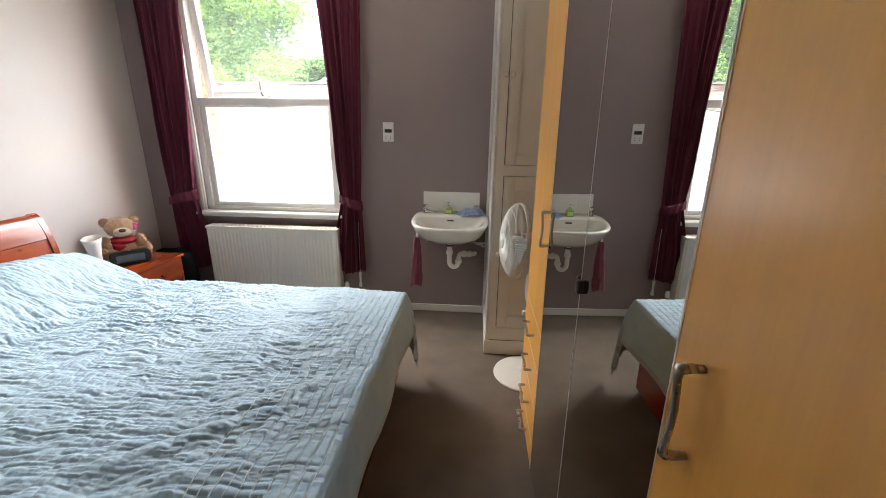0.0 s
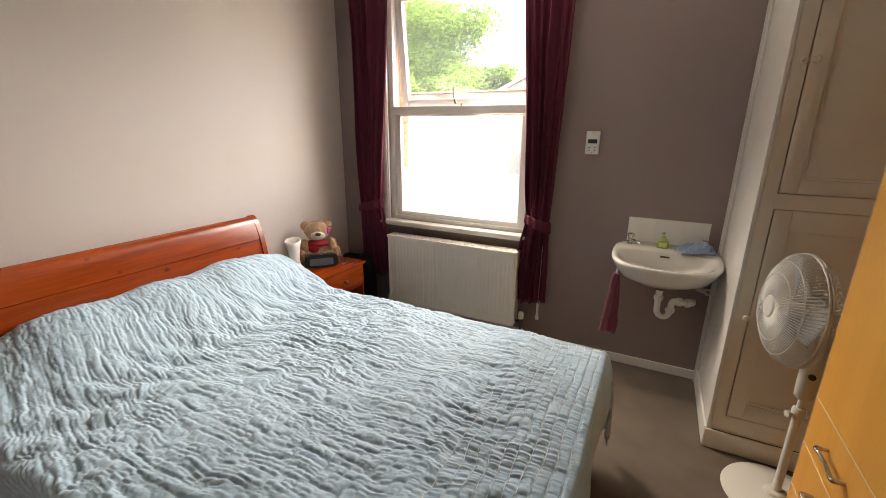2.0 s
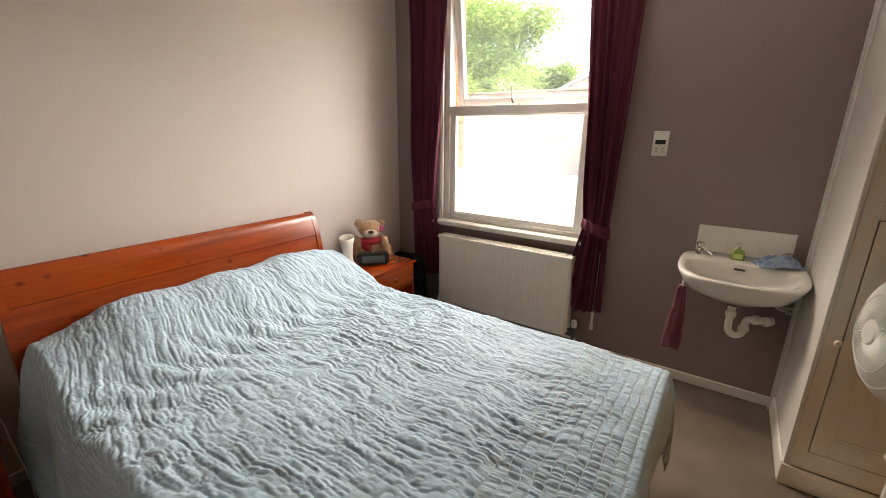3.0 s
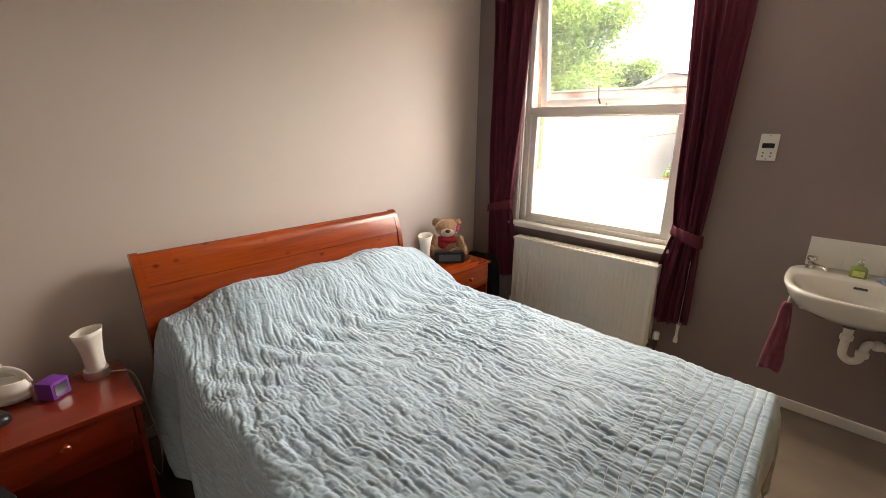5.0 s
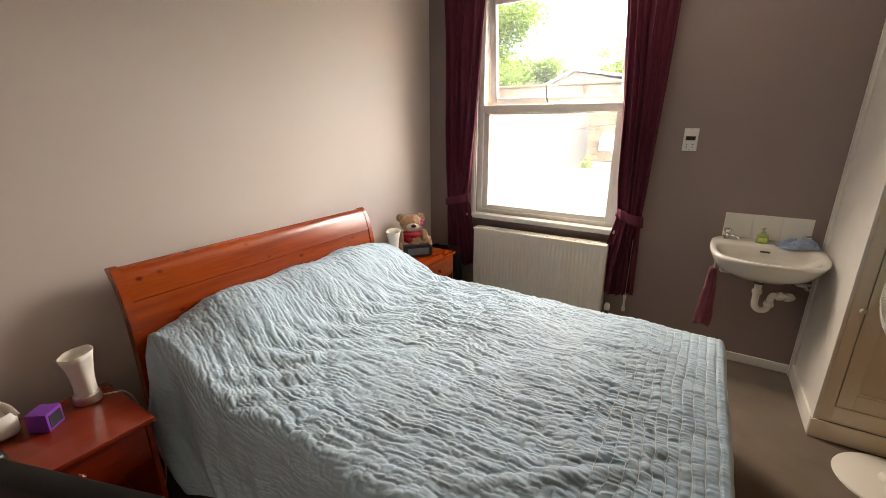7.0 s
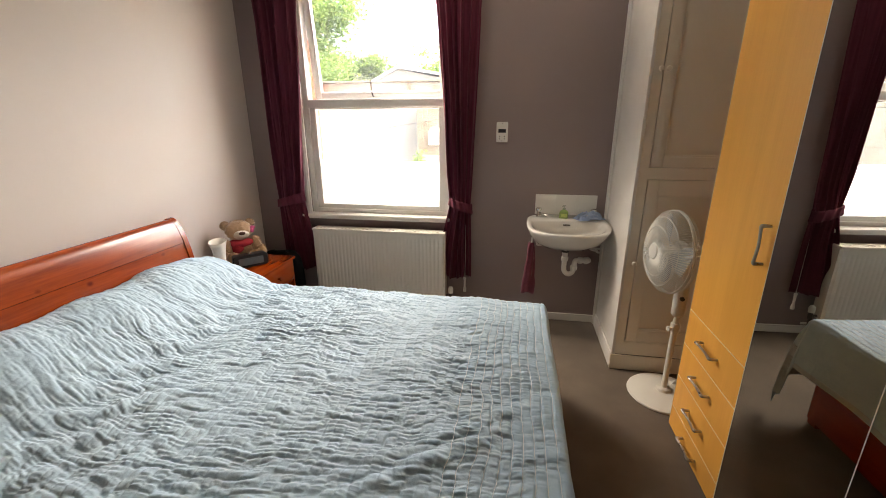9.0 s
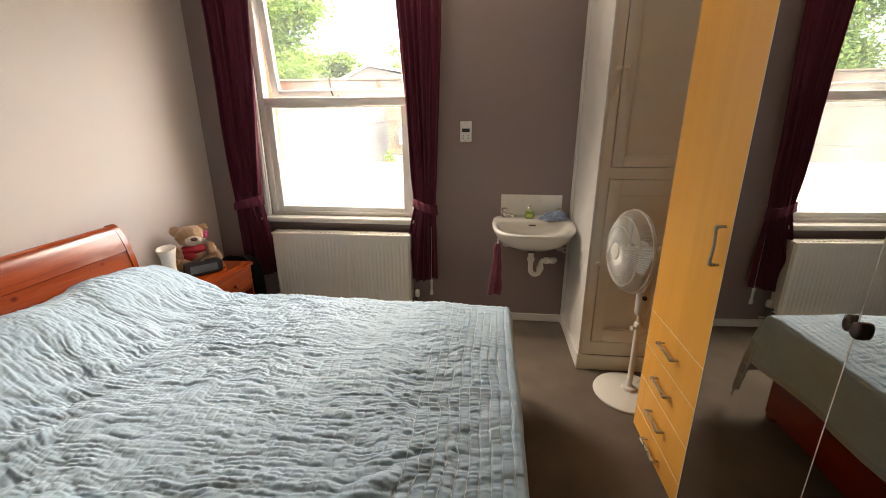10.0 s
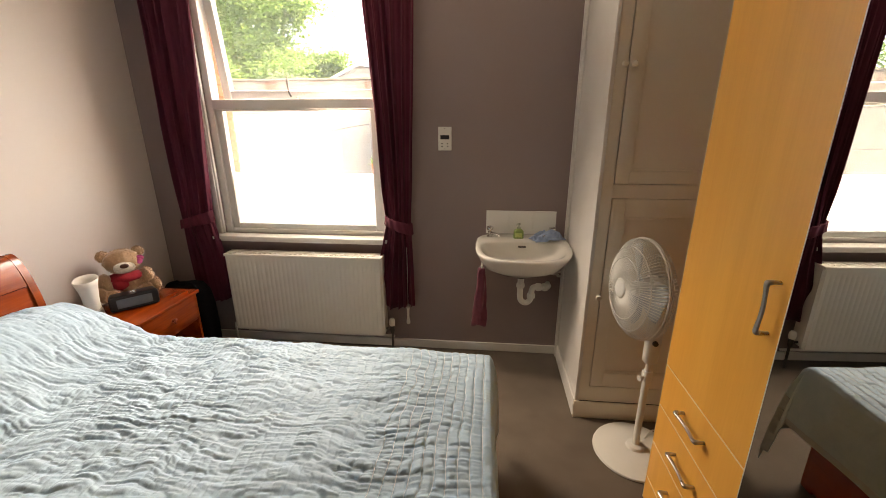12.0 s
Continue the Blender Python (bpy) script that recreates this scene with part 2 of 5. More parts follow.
# ---- shape helpers ----


def empty(name, loc=(0, 0, 0), rz=0, label="", category="", group="", kind=""):
    ob = new(name)
    ob.matrix_basis = pose(*loc, 0, 0, rz)
    ob.empty_display_size = 0.05
    return tagged(ob, label, category, group, kind)


def part(name, bm, material, parent=None, label="", smooth=None):
    me = bpy.data.meshes.new(name)
    bmesh.ops.recalc_face_normals(bm, faces=bm.faces)
    if smooth is not None:
        for f in bm.faces:
            f.smooth = True
        if smooth:
            lim = radians(smooth)
            for e in bm.edges:
                if len(e.link_faces) == 2 and e.calc_face_angle(0) > lim:
                    e.smooth = False
    bm.to_mesh(me)
    bm.free()
    for m in (material if isinstance(material, (list, tuple)) else [material]):
        me.materials.append(m)
    ob = new(name, me)
    if parent:
        ob.parent = parent
    if label:
        ob["label"] = label
    return ob


def box(bm, x0, x1, y0, y1, z0, z1, bev=0.0, seg=2):
    vs = [bm.verts.new((x, y, z)) for x in (x0, x1) for y in (y0, y1) for z in (z0, z1)]
    fs = [bm.faces.new([vs[i] for i in q]) for q in ((0, 1, 3, 2), (4, 6, 7, 5), (0, 4, 5, 1), (2, 3, 7, 6), (0, 2, 6, 4), (1, 5, 7, 3))]
    if bev:
        es = list({e for f in fs for e in f.edges})
        bmesh.ops.bevel(bm, geom=es, offset=bev, segments=seg, affect="EDGES", profile=0.6)
    return bm


def boxes(*items, bev=0.0):
    bm = bmesh.new()
    for it in items:
        box(bm, *it, bev=bev)
    return bm


def lathe(bm, profile, centre=(0, 0, 0), n=32, axis=None, closed=False):
    """Turn (radius, height) pairs round the z axis, or round a given direction."""
    q = Vector((0, 0, 1)).rotation_difference(Vector(axis)).to_matrix() if axis else Matrix.Identity(3)
    c = Vector(centre)
    rings = []
    for r, z in profile:
        if r < 1e-5:
            rings.append([bm.verts.new(c + q @ Vector((0, 0, z)))])
        else:
            rings.append([bm.verts.new(c + q @ Vector((r * math.cos(2 * math.pi * i / n), r * math.sin(2 * math.pi * i / n), z))) for i in range(n)])
    for a, b in zip(rings, rings[1:]):
        for i in range(n):
            j = (i + 1) % n
            if len(a) == 1 and len(b) > 1:
                bm.faces.new((a[0], b[i], b[j]))
            elif len(b) == 1 and len(a) > 1:
                bm.faces.new((a[i], a[j], b[0]))
            elif len(a) > 1:
                bm.faces.new((a[i], a[j], b[j], b[i]))
    return bm


def loft(bm, loops, caps=True):
    rings = [[bm.verts.new(p) for p in lp] for lp in loops]
    n = len(rings[0])
    for a, b in zip(rings, rings[1:]):
        for i in range(n):
            bm.faces.new((a[i], a[(i + 1) % n], b[(i + 1) % n], b[i]))
    if caps:
        bm.faces.new(rings[0][::-1])
        bm.faces.new(rings[-1])
    return bm


def smooth_path(pts, k=6):
    """Catmull-Rom through the points."""
    p = [Vector(q) for q in pts]
    p = [2 * p[0] - p[1]] + p + [2 * p[-1] - p[-2]]
    out = []
    for i in range(1, len(p) - 2):
        for s in range(k):
            t = s / k
            a, b, c, d = p[i - 1:i + 3]
            out.append(0.5 * ((2 * b) + (c - a) * t + (2 * a - 5 * b + 4 * c - d) * t * t + (3 * b - a - 3 * c + d) * t ** 3))
    return out + [p[-2]]


def tube(bm, pts, r, n=8, flat=1.0):
    """A round bar along the points; r is one radius or one per point."""
    pts = [Vector(p) for p in pts]
    rs = r if isinstance(r, (list, tuple)) else [r] * len(pts)
    loops, up = [], None
    for i, p in enumerate(pts):
        d = (pts[min(i + 1, len(pts) - 1)] - pts[max(i - 1, 0)]).normalized()
        if up is None:
            up = Vector((0, 0, 1)) if abs(d.z) < 0.9 else Vector((1, 0, 0))
        s = d.cross(up).normalized()
        up = s.cross(d).normalized()
        loops.append([p + rs[i] * (math.cos(2 * math.pi * k / n) * s + flat * math.sin(2 * math.pi * k / n) * up) for k in range(n)])
    return loft(bm, loops)


def blob(bm, c, s, rough=0.0, u=16, v=12, seed=0.0, rot=None):
    """A ball squeezed to the half sizes s, with an uneven skin."""
    q = rot or Matrix.Identity(3)
    def at(i, j):
        th, ph = 2 * math.pi * i / u, math.pi * j / v
        d = Vector((math.sin(ph) * math.cos(th), math.sin(ph) * math.sin(th), math.cos(ph)))
        k = 1 + rough * (noise.noise(d * 3.1 + Vector((seed, seed, 0))) + 0.7 * noise.noise(d * 11 + Vector((seed, 0, seed))))
        return Vector(c) + q @ Vector((d.x * s[0] * k, d.y * s[1] * k, d.z * s[2] * k))
    top, bot = bm.verts.new(at(0, 0)), bm.verts.new(at(0, v))
    rows = [[bm.verts.new(at(i, j)) for i in range(u)] for j in range(1, v)]
    fs = []
    for i in range(u):
        k = (i + 1) % u
        fs.append(bm.faces.new((top, rows[0][i], rows[0][k])))
        fs.append(bm.faces.new((rows[-1][k], rows[-1][i], bot)))
        for a, b in zip(rows, rows[1:]):
            fs.append(bm.faces.new((a[i], b[i], b[k], a[k])))
    return fs


_tab = np.random.RandomState(7).rand(256, 256)


def vnoise(x, y):
    """Smooth value noise of two arrays, -1 to 1."""
    xi, yi = np.floor(x).astype(int), np.floor(y).astype(int)
    fx, fy = x - xi, y - yi
    fx, fy = fx * fx * (3 - 2 * fx), fy * fy * (3 - 2 * fy)
    g = lambda i, j: _tab[i & 255, j & 255]
    a = g(xi, yi) * (1 - fx) + g(xi + 1, yi) * fx
    b = g(xi, yi + 1) * (1 - fx) + g(xi + 1, yi + 1) * fx
    return 2 * (a * (1 - fy) + b * fy) - 1


def structure(name, bm, material, label, category):
    return tagged(part(name, bm, material), label, category, kind="structure")

# ---- the room ----
XW, XE, YS, YN, ZC = -2.74, 0.95, -0.55, 3.38, 2.80
WX0, WX1, WZ0, WZ1 = -2.25, -1.05, 0.85, 2.62
structure("floor", boxes((XW - 0.2, XE + 0.2, YS - 0.2, YN + 0.02, -0.12, 0.0)), CARPET, "grey-brown cut-pile carpet, plain and slightly worn", "floor")
structure("ceiling", boxes((XW - 0.2, XE + 0.2, YS - 0.2, YN + 0.3, ZC, ZC + 0.12)), CEIL, "plain white painted ceiling", "ceiling")
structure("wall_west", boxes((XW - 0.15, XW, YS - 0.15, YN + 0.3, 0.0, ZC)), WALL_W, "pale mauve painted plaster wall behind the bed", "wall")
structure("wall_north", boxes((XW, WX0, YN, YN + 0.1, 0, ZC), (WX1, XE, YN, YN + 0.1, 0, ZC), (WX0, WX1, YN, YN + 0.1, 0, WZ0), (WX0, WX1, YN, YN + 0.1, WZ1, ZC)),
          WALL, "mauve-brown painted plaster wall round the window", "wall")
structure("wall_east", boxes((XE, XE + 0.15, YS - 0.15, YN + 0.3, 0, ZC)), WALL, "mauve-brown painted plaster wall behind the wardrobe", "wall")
# doorway and landing are unseen, built round the added fill lamp
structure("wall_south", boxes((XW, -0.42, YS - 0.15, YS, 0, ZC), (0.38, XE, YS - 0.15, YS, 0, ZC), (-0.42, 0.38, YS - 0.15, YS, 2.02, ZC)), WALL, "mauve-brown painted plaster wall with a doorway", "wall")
structure("landing_walls", boxes((-1.0, -0.9, YS - 1.6, YS - 0.15, 0, ZC), (0.86, 0.95, YS - 1.6, YS - 0.15, 0, ZC), (-1.0, 0.95, YS - 1.7, YS - 1.6, 0, ZC)), CEIL, "plain pale walls closing the landing", "wall")
structure("landing_floor", boxes((-1.0, 0.95, YS - 1.7, YS - 0.2, -0.12, 0.0)), CARPET, "grey-brown landing carpet", "floor")
structure("landing_ceiling", boxes((-1.0, 0.95, YS - 1.7, YS - 0.2, ZC, ZC + 0.12)), CEIL, "plain white landing ceiling", "ceiling")
# outer leaf of the north wall, brick, with the window's reveal
bm = boxes((XW - 0.15, WX0 - 0.01, YN + 0.1, YN + 0.3, -3, ZC + 0.6), (WX1 + 0.01, XE + 0.15, YN + 0.1, YN + 0.3, -3, ZC + 0.6),
           (WX0 - 0.01, WX1 + 0.01, YN + 0.1, YN + 0.3, -3, WZ0 - 0.05), (WX0 - 0.01, WX1 + 0.01, YN + 0.1, YN + 0.3, WZ1 + 0.02, ZC + 0.6))
for k in range(26):
    z = WZ0 - 0.04 + k * 0.075
    d = 0.002 if k % 2 else 0.0
    box(bm, WX0 - 0.02, WX0 - 0.002 + d, YN + 0.13 + 0.01 * (k % 2), YN + 0.303, z, z + 0.064, 0.003, 1)
structure("outer_wall", bm, BRICKM, "red brick outer wall round the window opening", "wall")


def skirting(name, x0, x1, y0, y1, h=0.062):
    structure(name, boxes((x0, x1, y0, y1, 0, h), bev=0.004), GLOSS, "low white gloss-painted skirting board", "skirting")


skirting("baseboard_north", XW + 0.016, 0.148, YN - 0.016, YN)
skirting("baseboard_west", XW, XW + 0.016, YS, YN)

# ---- window ----
window = empty("window_1", (WX0, YN, WZ0), label="white-painted timber window, top light ajar, lower pane half frosted", category="window", kind="structure")
W, H = WX1 - WX0, WZ1 - WZ0
RAIL0, RAIL1 = 1.695 - WZ0, 1.755 - WZ0
part("window_frame", boxes((0, 0.045, 0.015, 0.10, 0, H), (W - 0.045, W, 0.015, 0.10, 0, H), (0.045, W - 0.045, 0.015, 0.10, 0, 0.03),
                           (0.045, W - 0.045, 0.015, 0.10, H - 0.05, H), (0.045, W - 0.045, 0.008, 0.10, RAIL0, RAIL1), bev=0.004), GLOSS, window, smooth=30)
part("lower_sash", boxes((0.045, 0.095, 0.03, 0.075, 0.03, RAIL0), (W - 0.095, W - 0.045, 0.03, 0.075, 0.03, RAIL0), (0.095, W - 0.095, 0.03, 0.075, 0.03, 0.068),
                         (0.095, W - 0.095, 0.03, 0.075, RAIL0 - 0.012, RAIL0), bev=0.006), GLOSS, window, smooth=30)
pane = part("pane", boxes((0.09, W - 0.09, 0.052, 0.056, 0.06, RAIL0 - 0.005)), GLASS, window)
pane.visible_shadow = False
part("frosted_film", boxes((0.096, W - 0.096, 0.047, 0.0485, 0.069, 1.278 - WZ0)), FILM, window, "white frosted privacy film")
for nm, x0, x1 in (("architrave", -0.055, 0.004), ("architrave", W - 0.004, W + 0.055)):
    part(nm, boxes((x0, x1, -0.020, -0.0005, -0.005, H + 0.055), (x0 + 0.012, x1 - 0.012, -0.028, -0.0195, -0.005, H + 0.05), bev=0.004), GLOSS, window, smooth=30)
part("window_sill", boxes((-0.06, W + 0.055, -0.085, 0.015, -0.028, 0.0), (-0.05, W + 0.045, -0.06, -0.001, -0.046, -0.029), bev=0.007), GLOSS, window, smooth=30)
HS = H - 0.05 - RAIL1
case = part("top_light", boxes((0.05, 0.106, -0.03, 0.02, -HS + 0.004, -0.004), (W - 0.106, W - 0.05, -0.03, 0.02, -HS + 0.004, -0.004), (0.106, W - 0.106, -0.03, 0.02, -HS + 0.004, -HS + 0.058),
                             (0.106, W - 0.106, -0.03, 0.02, -0.06, -0.004), bev=0.006), GLOSS, window, smooth=30)
case.matrix_basis = pose(0, 0.075, H - 0.05, 7, 0, 0)
p2 = part("pane", boxes((0.102, W - 0.102, -0.004, 0.0, -HS + 0.053, -0.055)), GLASS, case)
p2.visible_shadow = False
bm = bmesh.new()
xs = 0.60
tube(bm, smooth_path([(xs, 0.005, RAIL1 + 0.012), (xs - 0.012, 0.0, RAIL1 + 0.05), (xs - 0.022, 0.005, RAIL1 + 0.135)]), [0.006, 0.006, 0.006, 0.006, 0.006, 0.006, 0.005, 0.005, 0.005, 0.005, 0.005, 0.005, 0.004], 8)
part("casement_stay", bm, DARKMETAL, window, "dark metal casement stay", smooth=0)
part("stay_peg", lathe(bmesh.new(), [(0.0, 0), (0.012, 0), (0.012, 0.004), (0.005, 0.006), (0.005, 0.018), (0, 0.02)], (xs + 0.03, 0.04, RAIL1), 12), CHROME, window, smooth=40)

# ---- curtains ----


def curtain(name, x_in, x_out, label):
    """Full-length pleated cloth held in by a band; edges given from the top down as (z, inner x, outer x)."""
    th = empty(name, (x_in[0][1], YN - 0.1, 0), label=label, category="curtain", group="pair of curtains")
    ox = x_in[0][1]
    zs = np.concatenate([np.linspace(2.74, 1.05, 40), np.linspace(1.03, 0.9, 12), np.linspace(0.88, 0.36, 22)])
    a = np.array([e[0] for e in x_in])[::-1]
    l = np.interp(zs, a, np.array([e[1] for e in x_in])[::-1])
    r = np.interp(zs, a, np.array([e[2] for e in x_in])[::-1])
    n = 150
    bm = bmesh.new()
    grid = []
    for k, z in enumerate(zs):
        u = np.linspace(0, 1, n)
        pinch = math.exp(-((z - 0.97) / 0.16) ** 2)
        amp = 0.019 * (1 - 0.5 * pinch)
        ph = 2 * math.pi * 5.5 * (u + 0.035 * np.sin(7 * u + 2.0 * z)) + 0.5 * math.sin(1.7 * z)
        depth = amp * np.sin(ph) + 0.006 * np.sin(2.3 * ph + 2 * z) + 0.010 * np.sin(3.1 * u * 6.28 + z * 1.3)
        bulge = 0.035 * np.sin(math.pi * u) * (0.6 + pinch)
        xx = l[k] + (r[k] - l[k]) * u + 0.006 * np.cos(ph)
        yy = YN - 0.10 - depth - bulge + 0.02
        hem = 0.012 * np.sin(9 * u) if k == len(zs) - 1 else 0 * u
        grid.append([bm.verts.new((xx[i] - ox, yy[i] - (YN - 0.1), z + hem[i])) for i in range(n)])
    for ga, gb in zip(grid, grid[1:]):
        for i in range(n - 1):
            bm.faces.new((ga[i], ga[i + 1], gb[i + 1], gb[i]))
    cl = part("cloth", bm, CURTAIN, th, smooth=0)
    so = cl.modifiers.new("thick", "SOLIDIFY")
    so.thickness, so.offset = 0.003, 0
    # band
    bm = bmesh.new()
    zt, xc, w = 0.965, (x_out[0] + x_out[1]) / 2 - ox, (x_out[1] - x_out[0]) / 2 + 0.004
    tilt = x_out[2]
    loops = []
    for s, e in ((-0.034, 0.0), (-0.030, 0.003), (0.0, 0.002), (0.034, 0.003), (0.038, 0.0), (0.03, -0.004), (-0.028, -0.004)):
        loops.append([((w + e + 0.003 * math.sin(9 * a + 30 * s)) * math.cos(a) * (1 - 0.05 * s / 0.05) + xc, (0.050 + e + 0.006 * math.sin(11 * a + 25 * s)) * math.sin(a) - 0.010, zt + s * (1 + 0.12 * math.cos(a)) + tilt * math.cos(a) * 0.03) for a in np.linspace(0, 2 * math.pi, 72, endpoint=False)])
    loops.append(loops[0])
    loft(bm, loops, caps=False)
    bmesh.ops.remove_doubles(bm, verts=bm.verts, dist=1e-5)
    part("tieback", bm, CURTAIN, th, "maroon cloth tieback band", smooth=0)
    return th


curtain("curtain", [(2.80, -2.56, -2.14), (2.3, -2.53, -2.18), (1.6, -2.525, -2.215), (1.2, -2.50, -2.245), (0.97, -2.485, -2.262), (0.8, -2.485, -2.242), (0.6, -2.48, -2.22), (0.37, -2.475, -2.192)],
        (-2.49, -2.256, 1), "maroon pleated curtain tied back beside the bedside table")
right_curtain = curtain("curtain", [(2.80, -1.18, -0.80), (2.3, -1.135, -0.825), (1.6, -1.085, -0.845), (1.2, -1.06, -0.86), (0.97, -1.035, -0.875), (0.8, -1.075, -0.872), (0.6, -1.12, -0.868), (0.36, -1.15, -0.864)],
        (-1.04, -0.868, -1), "maroon pleated curtain tied back near the wash basin")

# ---- radiator ----
RX0, RX1, RY, RZ0, RZ1 = -2.185, -1.075, 3.222, 0.165, 0.748
rad = empty("radiator", (RX0, RY, 0), label="cream-white enamelled panel radiator with fine vertical ribs", category="radiator")
bm = bmesh.new()
w = RX1 - RX0
n = 34
prof = [(0.0, 0.012), (0.012, 0.0)]
for i in range(n):
    x0 = 0.02 + (w - 0.04) * i / n
    p = (w - 0.04) / n
    prof += [(x0 + p * 0.10, 0.0), (x0 + p * 0.26, 0.0035), (x0 + p * 0.40, 0.0035), (x0 + p * 0.56, 0.0)]
prof += [(w - 0.012, 0.0), (w, 0.012)]
front = [(x, y) for x, y in prof]
loopz = []
for z, k in ((RZ0, 0.0), (RZ0 + 0.02, 0.0), (RZ0 + 0.05, 1.0), (RZ1 - 0.075, 1.0), (RZ1 - 0.045, 0.0), (RZ1 - 0.02, 0.0)):
    loopz.append([(x, y * k if 0.012 < x < w - 0.012 else y, z) for x, y in front] + [(w, 0.03, z), (0, 0.03, z)])
loft(bm, loopz)
part("panel", bm, RADW, rad, smooth=25)
part("top_grille", boxes((-0.003, w + 0.003, -0.006, 0.105, RZ1 - 0.022, RZ1 - 0.004), *[(0.02 + k * 0.0365, 0.044 + k * 0.0365, 0.02, 0.085, RZ1 - 0.005, RZ1) for k in range(29)], bev=0.003), RADW, rad, smooth=30)
part("side_panel", boxes((-0.004, 0.0, 0.012, 0.105, RZ0 + 0.01, RZ1 - 0.022), bev=0.0015), RADW, rad)
part("side_panel", boxes((w, w + 0.004, 0.012, 0.105, RZ0 + 0.01, RZ1 - 0.022), bev=0.0015), RADW, rad)
part("back_panel", boxes((0.01, w - 0.01, 0.08, 0.10, RZ0, RZ1 - 0.03), bev=0.003), RADW, rad)
part("wall_bracket", boxes((0.2, 0.24, 0.1, YN - RY - 0.001, 0.3, 0.6)), RADW, rad)
part("wall_bracket", boxes((w - 0.24, w - 0.2, 0.1, YN - RY - 0.001, 0.3, 0.6)), RADW, rad)
bm = bmesh.new()
tube(bm, smooth_path([(w - 0.01, 0.05, 0.195), (w + 0.02, 0.05, 0.195), (w + 0.045, 0.05, 0.18), (w + 0.047, 0.05, 0.1), (w + 0.047, 0.05, 0.0)], 5), 0.0085, 10)
part("pipe", bm, DARKMETAL, rad, smooth=0)
part("valve_body", lathe(bmesh.new(), [(0, 0.165), (0.014, 0.165), (0.016, 0.185), (0.016, 0.21), (0.011, 0.222), (0, 0.222)], (w + 0.047, 0.05, 0), 16), DARKMETAL, rad, smooth=40)
part("valve_cap", lathe(bmesh.new(), [(0, 0.222), (0.019, 0.222), (0.021, 0.235), (0.020, 0.262), (0.014, 0.275), (0, 0.277)], (w + 0.047, 0.05, 0), 20), PLASTIC, rad, "white plastic valve cap", smooth=40)
bm = bmesh.new()
tube(bm, [(0.02, 0.118, 0.098), (w + 0.047, 0.118, 0.098)], 0.009, 10)
tube(bm, [(0.02, 0.118, 0.125), (w - 0.2, 0.118, 0.125)], 0.009, 10)
part("pipe", bm, GLOSS, rad, smooth=0)
bm = bmesh.new()
tube(bm, smooth_path([(0.02, 0.05, 0.19), (-0.03, 0.05, 0.185), (-0.035, 0.05, 0.1), (-0.035, 0.05, 0.0)], 5), 0.0085, 10)
part("pipe", bm, GLOSS, rad, smooth=0)

# hanging cord end beside the curtain
bm = bmesh.new()
tube(bm, [(0.265, 0.02, 0.33), (0.268, 0.02, 0.63), (0.265, 0.04, 1.43), (0.265, 0.05, 2.67)], 0.0022, 6)
cord = part("pull_cord", bm, LATEX_WIRE, right_curtain, "white pull cord", smooth=0)
part("pull", lathe(bmesh.new(), [(0, 0), (0.013, 0.0), (0.014, 0.012), (0.008, 0.05), (0.009, 0.10), (0.012, 0.125), (0, 0.13)], (0.265, 0.02, 0.23), 14), PLASTIC, cord, smooth=40)

# ---- shaver socket ----
sock = empty("shaver_socket", (-0.657, YN, 1.51), label="white plastic shaver socket with a dark shutter", category="socket")
part("plate", boxes((-0.0425, 0.0425, -0.011, -0.0005, -0.073, 0.073), bev=0.004), PLASTIC, sock, smooth=30)
part("shutter", boxes((-0.028, 0.028, -0.0135, -0.0105, -0.004, 0.022), bev=0.001), GREYPL, sock, "dark socket shutter")
for x, z in ((-0.018, -0.03), (0.018, -0.03), (-0.018, -0.048), (0.018, -0.048)):
    part("pin_hole", boxes((x - 0.004, x + 0.004, -0.0122, -0.0108, z - 0.003, z + 0.003)), GREYPL, sock)
for z in (-0.063, 0.063):
    part("screw", lathe(bmesh.new(), [(0, 0.0135), (0.003, 0.0132), (0.0035, 0.011), (0, 0.0105)], (0, 0, z), 10, (0, -1, 0)), NICKEL, sock, smooth=40)

# ---- wash basin ----
BX, BZ = -0.148, 0.876
basin = empty("wash_basin", (BX, YN, 0), label="white ceramic wall-hung wash basin with chrome taps", category="basin")


def d_loop(a, bf, bb, cy, z, e=2.6, n=64, lift=0.0):
    out = []
    for i in range(n):
        t = 2 * math.pi * i / n
        c, s = math.cos(t), math.sin(t)
        x = a * math.copysign(abs(c) ** (2 / e), c) * (1 - 0.21 * max(0.0, s))
        y = (bb if s > 0 else bf) * math.copysign(abs(s) ** (2 / (e if s < 0 else 6)), s)
        yy = min(cy + y, -0.001)
        out.append((x, yy, z + 0.11 * (yy + 0.18) * min(1.0, max(0.0, (z - BZ + 0.13) / 0.1))))
    return out


